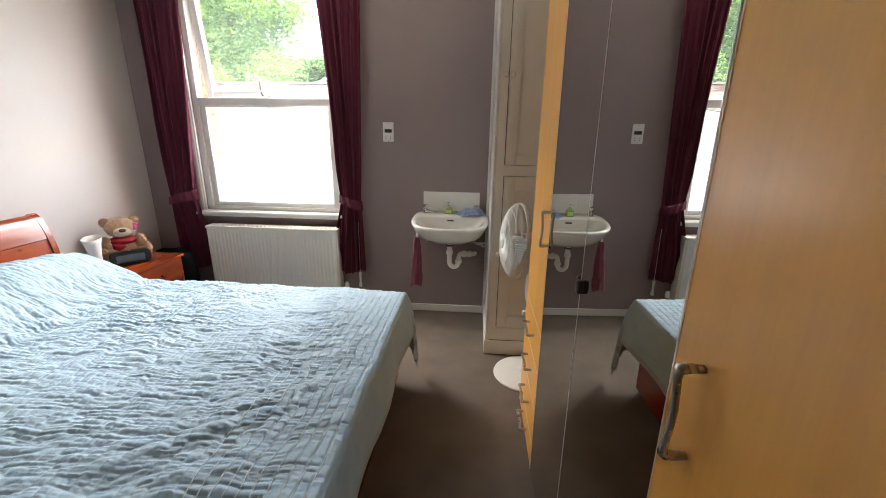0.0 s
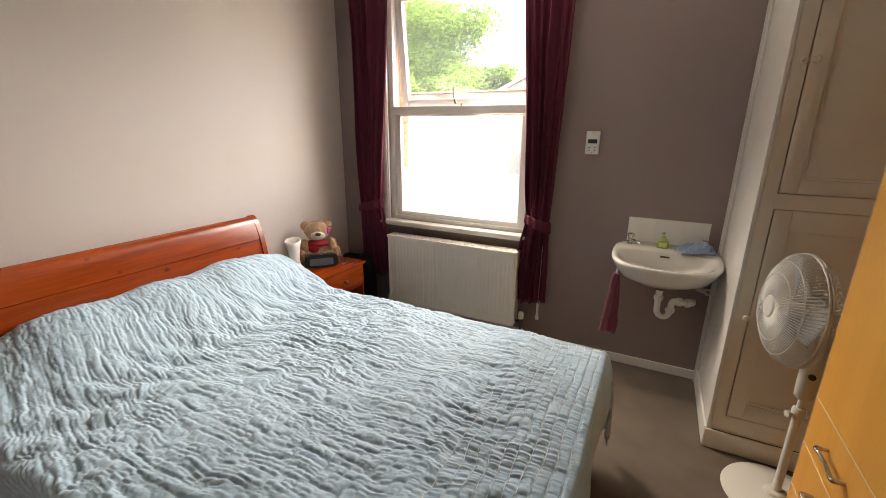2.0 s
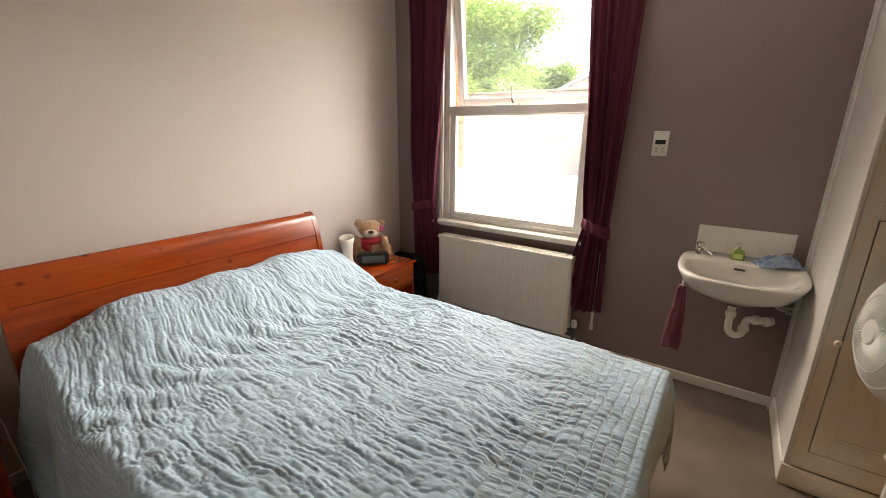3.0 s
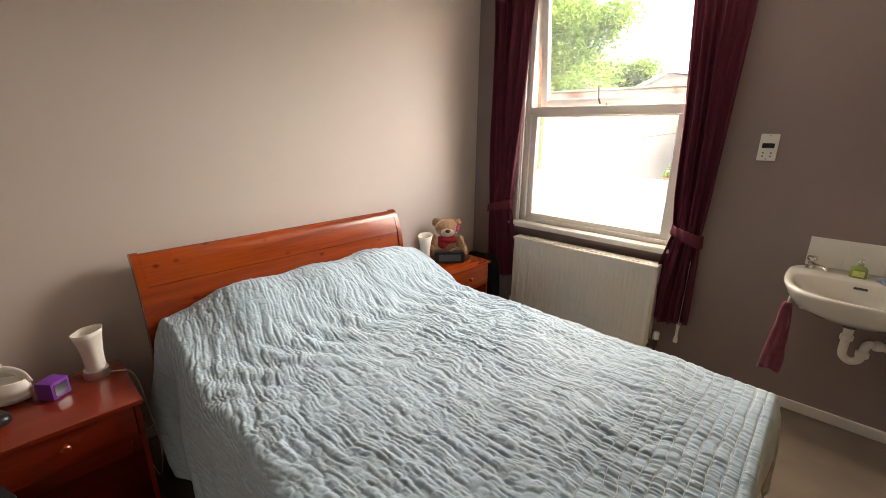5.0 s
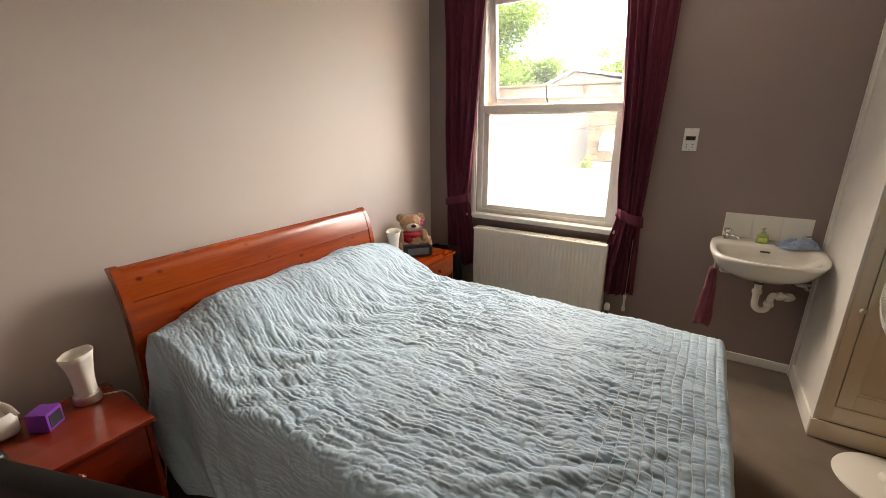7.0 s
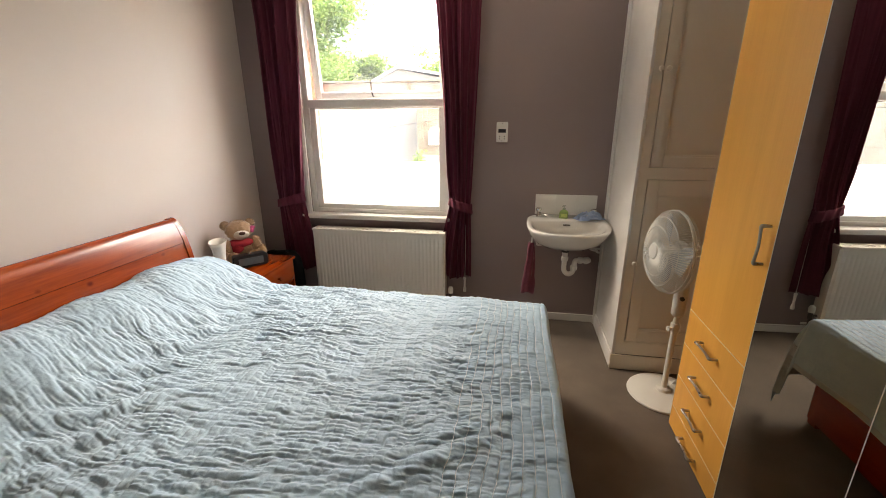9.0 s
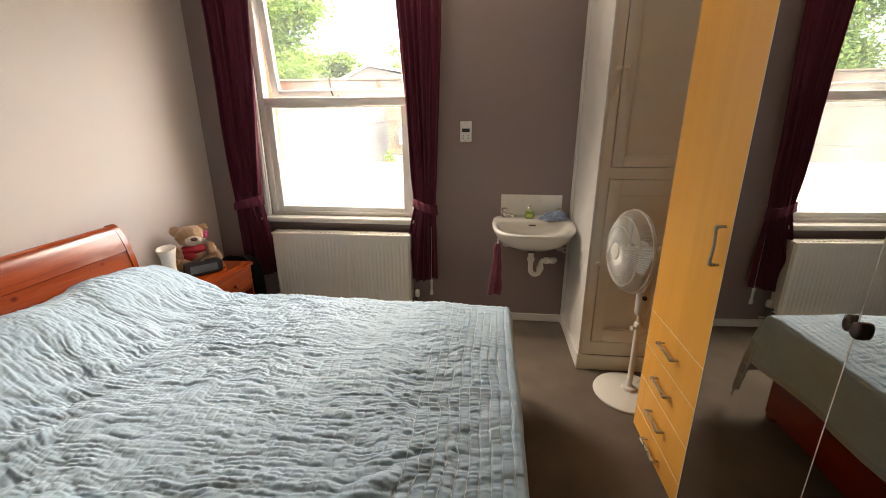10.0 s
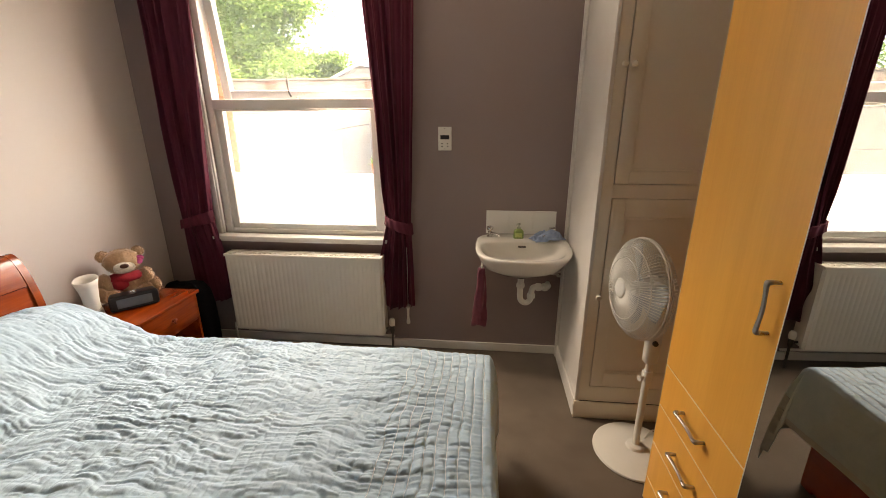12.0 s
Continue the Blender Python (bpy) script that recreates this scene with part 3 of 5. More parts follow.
bm = bmesh.new()
loft(bm, [d_loop(0.07, 0.06, 0.06, -0.19, BZ - 0.186), d_loop(0.165, 0.135, 0.14, -0.18, BZ - 0.176), d_loop(0.245, 0.205, 0.18, -0.18, BZ - 0.130), d_loop(0.278, 0.242, 0.18, -0.18, BZ - 0.065, 2.8),
          d_loop(0.288, 0.255, 0.18, -0.18, BZ - 0.035, 2.9), d_loop(0.296, 0.266, 0.18, -0.18, BZ - 0.014, 3.0), d_loop(0.295, 0.265, 0.18, -0.18, BZ - 0.004, 3.0), d_loop(0.289, 0.259, 0.178, -0.18, BZ, 3.0),
          d_loop(0.268, 0.212, 0.082, -0.21, BZ - 0.002, 2.8), d_loop(0.256, 0.200, 0.070, -0.21, BZ - 0.012, 2.7), d_loop(0.21, 0.16, 0.068, -0.205, BZ - 0.07, 2.3), d_loop(0.12, 0.10, 0.06, -0.19, BZ - 0.115, 2.1),
          d_loop(0.03, 0.03, 0.03, -0.19, BZ - 0.125, 2)])
part("bowl", bm, CERAMIC, basin, smooth=0)
part("overflow", boxes((-0.026, 0.026, -0.1465, -0.139, BZ - 0.036, BZ - 0.024), bev=0.003), DARKMETAL, basin, "dark overflow slot")
part("waste", lathe(bmesh.new(), [(0, 0.0), (0.02, 0.0), (0.024, 0.003), (0.02, 0.004), (0, 0.002)], (0, -0.19, BZ - 0.1245), 20), CHROME, basin, smooth=0)


def tap(x, turn):
    bm = bmesh.new()
    y, z = -0.06, BZ + 0.010
    lathe(bm, [(0, 0), (0.022, 0), (0.022, 0.006), (0.014, 0.012), (0.013, 0.03), (0.016, 0.035), (0.011, 0.038), (0.009, 0.044), (0.02, 0.047), (0.023, 0.058), (0.021, 0.068), (0.012, 0.073), (0, 0.074)], (x, y, z), 18)
    tube(bm, smooth_path([(x, y, z + 0.022), (x + turn * 0.035, y - 0.03, z + 0.030), (x + turn * 0.07, y - 0.062, z + 0.028), (x + turn * 0.083, y - 0.075, z + 0.018)], 5), 0.009, 10)
    return part("tap", bm, CHROME, basin, "chrome pillar tap", smooth=40)


tap(-0.205, 0.75)
tap(0.195, -0.75)
bm = bmesh.new()
lathe(bm, [(0, -0.168), (0.034, -0.168), (0.034, -0.19), (0.026, -0.195), (0.026, -0.225), (0.020, -0.228), (0.020, -0.25), (0, -0.25)], (0, -0.19, BZ), 20)
part("waste_collar", bm, PLASTIC, basin, smooth=40)
part("waste_ring", lathe(bmesh.new(), [(0.0265, -0.208), (0.029, -0.210), (0.029, -0.222), (0.0265, -0.224)], (0, -0.19, BZ), 20), DARKMETAL, basin, smooth=40)
bm = bmesh.new()
tube(bm, smooth_path([(0, -0.19, BZ - 0.24), (0, -0.19, BZ - 0.35), (0.010, -0.19, BZ - 0.383), (0.036, -0.19, BZ - 0.398), (0.062, -0.19, BZ - 0.383), (0.071, -0.19, BZ - 0.35), (0.073, -0.19, BZ - 0.315), (0.082, -0.188, BZ - 0.290), (0.105, -0.186, BZ - 0.288), (0.15, -0.172, BZ - 0.292), (0.188, -0.11, BZ - 0.31), (0.20, -0.004, BZ - 0.335)], 6), 0.0185, 14)
part("trap", bm, PLASTIC, basin, "white plastic waste trap", smooth=0)
NUT = [(0.0, 0), (0.024, 0.0), (0.0265, 0.004), (0.0265, 0.026), (0.024, 0.03), (0.0, 0.03)]
for at, way in (((0.0, -0.19, BZ - 0.262), (0, 0, -1)), ((0.071, -0.19, BZ - 0.362), (0, 0, 1)), ((0.100, -0.187, BZ - 0.287), (0.97, 0.2, 0)), ((0.146, -0.174, BZ - 0.292), (0.85, 0.5, 0))):
    part("trap_nut", lathe(bmesh.new(), NUT, at, 12, way), PLASTIC, basin, smooth=25)
for k, x in enumerate((-0.205, 0.195)):
    bm = bmesh.new()
    tube(bm, smooth_path([(x, -0.05, BZ - 0.05), (x, -0.05, BZ - 0.2 - 0.02 * k), (x + 0.06, -0.04, BZ - 0.225 - 0.025 * k), (0.20 + 0.06 * k, -0.03, BZ - 0.235 - 0.03 * k), (0.288, -0.03, BZ - 0.235 - 0.03 * k)], 5), 0.0078, 10)
    part("supply_pipe", bm, GLOSS, basin, smooth=0)

splash = empty("splashback", (0, YN, 0), label="three square white glazed tiles above the basin", category="splashback")
bm = boxes((-0.38, 0.076, -0.003, -0.0005, 0.893, 1.05))
part("grout", bm, GLOSS, splash)
tile_me = None
for k in range(3):
    x0 = -0.3785 + k * 0.1515
    if tile_me is None:
        t0 = part("tile", boxes((0, 0.150, -0.0105, -0.003, 0.896, 1.05), bev=0.0016), TILE, splash)
        tile_me = t0.data
    else:
        t0 = new("tile", tile_me)
        t0.parent = splash
    t0.location = (x0, 0, 0)

bottle = empty("soap_bottle", (BX - 0.02, YN - 0.072, BZ + 0.004), label="clear pump bottle of green hand soap on the basin", category="bottle")
bm = bmesh.new()
loft(bm, [[(x * s, y * s, z) for x, y in [(0.031 * math.copysign(abs(math.cos(a)) ** 0.6, math.cos(a)), 0.019 * math.copysign(abs(math.sin(a)) ** 0.6, math.sin(a))) for a in np.linspace(0, 2 * math.pi, 28, endpoint=False)]]
          for s, z in ((0.9, 0), (1, 0.006), (1.02, 0.03), (0.98, 0.06), (0.8, 0.074), (0.4, 0.082), (0.36, 0.09))])
part("bottle_body", bm, SOAP, bottle, smooth=40)
part("bottle_label", boxes((-0.021, 0.021, -0.0215, -0.0195, 0.018, 0.052), bev=0.002), mat("yellow_green_label", (0.72, 0.76, 0.30), 0.5, col2=(0.45, 0.6, 0.15), scale=50, bump=0), bottle, "yellow-green printed label")
bm = lathe(bmesh.new(), [(0, 0.088), (0.011, 0.088), (0.011, 0.1), (0.004, 0.103), (0.004, 0.12), (0.010, 0.121), (0.010, 0.127), (0, 0.128)], n=14)
tube(bm, [(0, 0, 0.124), (-0.015, -0.025, 0.122)], 0.0035, 8)
part("pump", bm, CLEARPL, bottle, smooth=40)


def crumpled(name, cx, cy, z0, sx, sy, h, material, seed, parent):
    bm = bmesh.new()
    n = 44
    u, v = np.meshgrid(np.linspace(-1, 1, n), np.linspace(-1, 1, n), indexing="ij")
    rr = np.sqrt(u * u + v * v)
    edge = 1 + 0.25 * vnoise(3 * np.arctan2(v, u) + seed + 40, rr * 0 + seed)
    hh = h * np.clip(1 - rr ** 2 * 0.75, 0.05, 1) * (0.55 + 0.45 * np.abs(vnoise(u * 3 + seed, v * 3))) + 0.22 * h * np.abs(vnoise(u * 4.5 + seed, v * 4.5 + 9))
    g = [[bm.verts.new((cx + sx * u[i, j] * edge[i, j], cy + sy * v[i, j] * edge[i, j], z0 + max(0.004, hh[i, j] - 0.15 * h))) for j in range(n)] for i in range(n)]
    for i in range(n - 1):
        for j in range(n - 1):
            bm.faces.new((g[i][j], g[i + 1][j], g[i + 1][j + 1], g[i][j + 1]))
    ob = part(name, bm, material, parent, smooth=0)
    so = ob.modifiers.new("thick", "SOLIDIFY")
    so.thickness, so.offset = 0.003, 1
    return ob


bottle.scale = (1.05, 1.05, 0.80)
rag = empty("wash_cloth", (BX + 0.17, YN - 0.085, BZ + 0.008), 20, "crumpled blue wash cloth lying over the tap", "cloth")
crumpled("cloth", 0, 0, 0.0, 0.105, 0.055, 0.075, CLOTH_BLUE, 3, rag)

towel = empty("hand_towel", (-0.40, YN - 0.24, 0.33), label="maroon hand towel hanging from a white hook", category="towel")
bm = bmesh.new()
loops = []
for k, z in enumerate(np.linspace(0.40, 0.0, 26)):
    t = 1 - z / 0.40
    w0, d0 = 0.018 + 0.026 * t ** 0.6, 0.014 + 0.014 * t
    lp = []
    for i in range(60):
        a = 2 * math.pi * i / 60
        f = 1 + 0.20 * math.sin(3 * a + 1.0 + 2.5 * t) * t + 0.12 * math.sin(5 * a + 4 * t) + 0.25 * noise.noise(Vector((1.5 * math.cos(a), 1.5 * math.sin(a), 5 * t)))
        lp.append((w0 * f * math.cos(a) - 0.012 * t, d0 * f * math.sin(a), z + (0.008 * math.sin(3 * a) if k == 25 else 0)))
    loops.append(lp)
loft(bm, loops)
part("towel_cloth", bm, TOWELM, towel, smooth=0)
bm = bmesh.new()
tube(bm, smooth_path([(0.0, 0.0, 0.385), (0.0, -0.012, 0.41), (0.003, -0.006, 0.46), (0.012, 0.02, 0.495)], 5), 0.005, 8, 0.5)
part("hook", bm, PLASTIC, towel, smooth=0)

# ---- built-in cupboard ----
CX, CY = 0.152, 2.715
cup = empty("built_in_cupboard", (CX, CY, 0), label="cream-painted built-in cupboard with panelled doors", category="cupboard", kind="")
DW = XE - CX
part("side_board", boxes((0.0, 0.022, 0.0, YN - CY - 0.001, 0.0, ZC - 0.002), bev=0.004), GLOSS, cup, "white gloss side board", smooth=30)
part("wall_moulding", boxes((-0.014, -0.0005, YN - CY - 0.07, YN - CY - 0.0015, 0.0, ZC - 0.003), (-0.02, -0.0142, YN - CY - 0.05, YN - CY - 0.025, 0.0, ZC - 0.003), bev=0.004), GLOSS, cup, smooth=30)
part("corner_bead", boxes((-0.006, 0.012, -0.006, 0.012, 0.085, ZC - 0.003), bev=0.005), GLOSS, cup, smooth=30)
part("side_skirting", boxes((-0.014, -0.0005, 0.0, YN - CY - 0.072, 0.0, 0.108), bev=0.006), GLOSS, cup, smooth=30)
part("plinth", boxes((-0.014, DW - 0.002, -0.018, -0.0065, 0.0, 0.108), bev=0.006), CREAM, cup, smooth=30)
D0, D1 = 0.066, DW - 0.07
part("face_frame", boxes((0.013, D0 - 0.0022, -0.004, 0.02, 0.1085, ZC - 0.003), (D1 + 0.0022, DW - 0.001, -0.004, 0.02, 0.1085, ZC - 0.003), (D0 - 0.002, D1 + 0.002, -0.004, 0.02, 0.1085, 0.203),
                         (D0 - 0.002, D1 + 0.002, -0.004, 0.02, 1.2655, 1.332), (D0 - 0.002, D1 + 0.002, -0.004, 0.02, 2.55, ZC - 0.003)), CREAM, cup)


def panel_door(z0, z1, lo, hi):
    """A framed door with a sunk panel; lo and hi are the heights of its rails."""
    g = 0.0028
    a, b, s = D0 + g, D1 - g, 0.064
    d = part("door", boxes((a + s - 0.002, b - s + 0.002, 0.008, 0.015, z0 + lo - 0.002, z1 - hi + 0.002)), CREAM, cup)
    for x0, x1 in ((a, a + s), (b - s, b)):
        part("stile", boxes((x0, x1, -0.003, 0.019, z0 + g, z1 - g), bev=0.002), CREAM, d, smooth=30)
    for h0, h1 in ((z0 + g, z0 + lo), (z1 - hi, z1 - g)):
        part("rail", boxes((a + s, b - s, -0.003, 0.019, h0, h1), bev=0.002), CREAM, d, smooth=30)
    m = 0.012
    part("panel_moulding", boxes((a + s, a + s + m, 0.001, 0.0078, z0 + lo, z1 - hi), (b - s - m, b - s, 0.001, 0.0078, z0 + lo, z1 - hi), (a + s + m, b - s - m, 0.001, 0.0078, z0 + lo, z0 + lo + m), (a + s + m, b - s - m, 0.001, 0.0078, z1 - hi - m, z1 - hi), bev=0.003), CREAM, d, smooth=30)
    return d


dlow, dup = panel_door(0.203, 1.265, 0.088, 0.092), panel_door(1.332, 2.55, 0.062, 0.075)
KN = [(0, 0), (0.008, 0), (0.006, 0.008), (0.013, 0.014), (0.015, 0.02), (0.011, 0.027), (0, 0.029)]
part("knob", lathe(bmesh.new(), KN, (D0 + 0.022, -0.003, 1.86), 16, (0, -1, 0)), CREAM, dup, smooth=40)
part("catch", lathe(bmesh.new(), KN, (D0 - 0.018, -0.004, 1.86), 16, (0, -1, 0)), CREAM, cup, smooth=40)
part("knob", lathe(bmesh.new(), KN, (D0 - 0.014, -0.004, 0.75), 16, (0, -1, 0)), CREAM, cup, smooth=40)
# dark sheet behind the doors, shade of their gaps put into its colour
part("gap_shade", boxes((0.023, DW - 0.001, 0.021, 0.03, 0.02, ZC - 0.004)), DARKMETAL, cup)

# ---- wardrobe ----
FX, S0, S1, S2, S3, S4, WT = 0.345, 0.085, 0.61, 1.124, 1.650, 2.178, 2.24
ward = empty("wardrobe", (FX, S0, 0), label="beech wardrobe with mirrored middle doors and four drawers", category="wardrobe")
DE = XE - FX - 0.01
L4 = S4 - S0
part("carcass", boxes((0.021, DE, 0.0, 0.018, 0.0, WT), (0.021, DE, L4 - 0.018, L4, 0.0, WT), (0.021, DE, 0.019, L4 - 0.019, WT - 0.018, WT), (0.03, DE, 0.019, L4 - 0.019, 0.0, 0.02),
                      (DE - 0.006, DE, 0.019, L4 - 0.019, 0.021, WT - 0.019), (0.021, DE - 0.007, S1 - S0 - 0.009, S1 - S0 + 0.009, 0.021, WT - 0.019), (0.021, DE - 0.007, S3 - S0 - 0.009, S3 - S0 + 0.009, 0.021, WT - 0.019)), BEECH, ward)


def leaf(name, y0, y1, z0, z1):
    g = 0.001
    d = part(name, boxes((0.0012, 0.0198, y0 + g, y1 - g, z0 + g, z1 - g), bev=0.0008), BEECH, ward)
    part("edge_strip", boxes((0.0, 0.0011, y0 + g, y0 + g + 0.003, z0 + g, z1 - g), (0.0, 0.0011, y1 - g - 0.003, y1 - g, z0 + g, z1 - g), (0.0, 0.0011, y0 + g + 0.003, y1 - g - 0.003, z1 - g - 0.005, z1 - g)), BEECH_EDGE, d)
    return d


def bow_handle(d, y, z, along, length, name="handle"):
    """A bar handle that bows outward between two flared feet; along is its direction."""
    a = Vector(along)
    c = Vector((0.0, y, z))
    o = Vector((-1, 0, 0))
    h = length / 2
    pts = [c - a * h, c - a * h + o * 0.022, c - a * (h * 0.93) + o * 0.0305, c - a * h * 0.5 + o * 0.0285, c + o * 0.0265, c + a * h * 0.5 + o * 0.0285, c + a * (h * 0.93) + o * 0.0305, c + a * h + o * 0.022, c + a * h]
    bm = bmesh.new()
    sp = smooth_path(pts, 5)
    rs = []
    for i in range(len(sp)):
        t = abs(2 * i / (len(sp) - 1) - 1)
        rs.append(0.0066 + 0.0030 * math.exp(-((t - 0.66) / 0.22) ** 2))
    tube(bm, sp, rs, 10, 0.75)
    return part(name, bm, NICKEL, d, "satin nickel bow handle", smooth=0)


zt = WT - 0.002
DZ = [0.022, 0.148, 0.333, 0.520, 0.706]
far_door = leaf("door", S3 - S0, L4, DZ[4], zt)
bow_handle(far_door, S3 - S0 + 0.048, 1.175, (0, 0, 1), 0.140)
for k in range(4):
    d = leaf("drawer", S3 - S0, L4, DZ[k], DZ[k + 1])
    bow_handle(d, (S3 + S4) / 2 - S0 + 0.004, (DZ[k] + DZ[k + 1]) / 2 + (0.006 if k else -0.005), (0, 1, 0), 0.145)
near_door = leaf("door", 0.0, S1 - S0, DZ[0], zt)
bow_handle(near_door, S1 - S0 - 0.075, 1.215, (0, 0, 1), 0.135)
for y0, y1, e in ((S1 - S0, S2 - S0, 1), (S2 - S0, S3 - S0, -1)):
    g = 0.0018
    d = part("mirror_door", boxes((0.0052, 0.0198, y0 + g, y1 - g, DZ[0] + g, zt - g)), BEECH, ward, "full-length mirrored door")
    part("mirror_glass", boxes((0.0, 0.005, y0 + g + 0.0028, y1 - g - 0.0028, DZ[0] + g, zt - g)), MIRROR, d, "grey mirror glass")
    part("metal_edge", boxes((-0.0006, 0.0195, y0 + g, y0 + g + 0.0026, DZ[0] + g, zt - g), (-0.0006, 0.0195, y1 - g - 0.0026, y1 - g, DZ[0] + g, zt - g)), PLASTIC, d, "thin pale edge strip")
    yk = (y1 - 0.004) if e > 0 else (y0 + 0.004)
    bm = bmesh.new()
    loops = []
    for x, s in ((-0.0002, 1.0), (-0.010, 0.97), (-0.014, 0.9), (-0.016, 0.75)):
        loops.append([(x, yk - e * 0.026 * s * (0.5 + 0.5 * math.cos(a)) - e * 0.002, 1.165 + 0.021 * s * math.copysign(abs(math.sin(a)) ** 0.6, math.sin(a))) for a in np.linspace(0, 2 * math.pi, 28, endpoint=False)])
    loft(bm, loops)
    part("knob", bm, DARKNICKEL, d, "dark polished metal pull", smooth=40)
    ym = (y0 + y1) / 2
    d.matrix_basis = pose(0.0045, ym, 0, 0, -0.3, 1.05) @ pose(0, -ym, 0)

# ---- pedestal fan ----
FB = (0.405, 2.465)
fan = empty("pedestal_fan", (*FB, 0), label="white plastic pedestal fan with a wire guard", category="fan")
part("base", lathe(bmesh.new(), [(0, 0.0), (0.198, 0.0), (0.203, 0.006), (0.2, 0.014), (0.17, 0.024), (0.08, 0.032), (0.045, 0.036), (0.040, 0.05), (0.03, 0.056), (0, 0.056)], n=56), FANW, fan, smooth=35)
part("lower_pole", lathe(bmesh.new(), [(0, 0.05), (0.0165, 0.05), (0.0165, 0.44), (0, 0.44)], n=20), FANW, fan, smooth=40)
bm = lathe(bmesh.new(), [(0, 0.43), (0.022, 0.43), (0.024, 0.44), (0.024, 0.475), (0.019, 0.482), (0, 0.482)], n=20)
part("collar", bm, FANW, fan, smooth=40)
part("clamp_knob", lathe(bmesh.new(), [(0, 0), (0.007, 0), (0.007, 0.012), (0.014, 0.014), (0.014, 0.026), (0, 0.027)], (-0.02, -0.012, 0.452), 12, (-0.9, -0.4, 0)), FANW, fan, smooth=40)
part("upper_pole", lathe(bmesh.new(), [(0, 0.48), (0.0125, 0.48), (0.0125, 0.6), (0, 0.6)], n=20), FANW, fan, smooth=40)
FD = Vector((-0.99, -0.14, 0.05)).normalized()
bm = bmesh.new()
loft(bm, [[(0.034 * s * math.cos(a) * (1.15 if math.cos(a) > 0 else 1), 0.030 * s * math.sin(a), z) for a in np.linspace(0, 2 * math.pi, 28, endpoint=False)] for s, z in ((0.6, 0.525), (0.95, 0.54), (1, 0.60), (1.0, 0.69), (0.9, 0.75), (0.75, 0.79))])
part("control_box", bm, FANW, fan, smooth=40)
part("timer_dial", lathe(bmesh.new(), [(0, 0), (0.013, 0), (0.012, 0.01), (0, 0.011)], (0.0, -0.029, 0.645), 16, (0, -1, 0)), GREYPL, fan, "dark timer dial", smooth=40)
HC = Vector((-0.095, -0.035, 0.917))
RF = 0.222
motor = part("motor_housing", lathe(bmesh.new(), [(0, -0.145), (0.035, -0.145), (0.052, -0.13), (0.06, -0.09), (0.062, -0.035), (0.055, -0.025), (0, -0.024)], HC, 28, FD), FANW, fan, smooth=40)
part("neck", tube(bmesh.new(), [(0.0, 0.0, 0.76), Vector((0.0, 0.0, 0.83)), HC - FD * 0.08], [0.026, 0.03, 0.04], 16), FANW, fan, smooth=0)


def guard(name, profile, n_wire, rings, r=0.0016):
    q = Vector((0, 0, 1)).rotation_difference(FD).to_matrix()
    bm = bmesh.new()
    at = lambda rr, h, a: HC + q @ Vector((rr * math.cos(a), rr * math.sin(a), h))
    for i in range(n_wire):
        a = 2 * math.pi * i / n_wire
        tube(bm, [at(rr, h, a + 0.04 * (1 - rr / RF)) for rr, h in profile], r, 4)
    for rr, h, w in rings:
        lp = []
        for k in range(64):
            a = 2 * math.pi * k / 64
            lp.append([at(rr + w * math.cos(b), h + w * math.sin(b), a) for b in (0, 1.257, 2.513, 3.77, 5.027)])
        lp.append(lp[0])
        loft(bm, lp, caps=False)
    bmesh.ops.remove_doubles(bm, verts=bm.verts, dist=1e-6)
    return tagged(part(name, bm, FANW, fan, "white wire guard", smooth=0), kind="stuff")


guard("front_guard", [(0.045, 0.098), (0.09, 0.096), (0.14, 0.086), (0.19, 0.062), (0.22, 0.035), (RF, 0.012)], 104, [(0.135, 0.088, 0.0024), (0.185, 0.065, 0.0024), (RF, 0.012, 0.0050)], 0.0019)
guard("rear_guard", [(0.06, -0.055), (0.12, -0.055), (0.18, -0.045), (0.22, -0.02), (RF, 0.004)], 72, [(0.15, -0.052, 0.0018), (RF, 0.002, 0.0045)])
part("badge", lathe(bmesh.new(), [(0, 0.088), (0.045, 0.088), (0.047, 0.098), (0.040, 0.105), (0, 0.109)], HC, 28, FD), FANW, fan, "round white centre cap", smooth=35)
q = Vector((0, 0, 1)).rotation_difference(FD).to_matrix()
part("hub", lathe(bmesh.new(), [(0, -0.02), (0.03, -0.02), (0.034, 0.03), (0.026, 0.042), (0, 0.045)], HC, 24, FD), FANW, fan, smooth=40)
for k in range(3):
    a0 = 2 * math.pi * k / 3 + 0.5
    bm = bmesh.new()
    rows = []
    for s in np.linspace(0, 1, 10):
        rr = 0.03 + 0.172 * s
        wdt = 0.35 + 0.75 * math.sin(math.pi * min(1, 0.25 + 0.6 * s))
        rows.append([bm.verts.new(HC + q @ Vector((rr * math.cos(a0 + wdt * (u - 0.35)), rr * math.sin(a0 + wdt * (u - 0.35)), 0.028 - 0.045 * u + 0.012 * math.sin(math.pi * u)))) for u in np.linspace(0, 1, 9)])
    for ra, rb in zip(rows, rows[1:]):
        for i in range(8):
            bm.faces.new((ra[i], ra[i + 1], rb[i + 1], rb[i]))
    bl = part("blade", bm, BLADE, fan, smooth=0)
    so = bl.modifiers.new("thick", "SOLIDIFY")
    so.thickness = 0.002
bm = bmesh.new()
tube(bm, smooth_path([(0.03, 0.02, 0.02), (0.12, 0.12, 0.035), (0.19, 0.15, 0.006), (0.3, 0.17, 0.006), (0.5, 0.18, 0.006)], 6), 0.0035, 8)
part("flex", bm, LATEX_WIRE, fan, smooth=0)

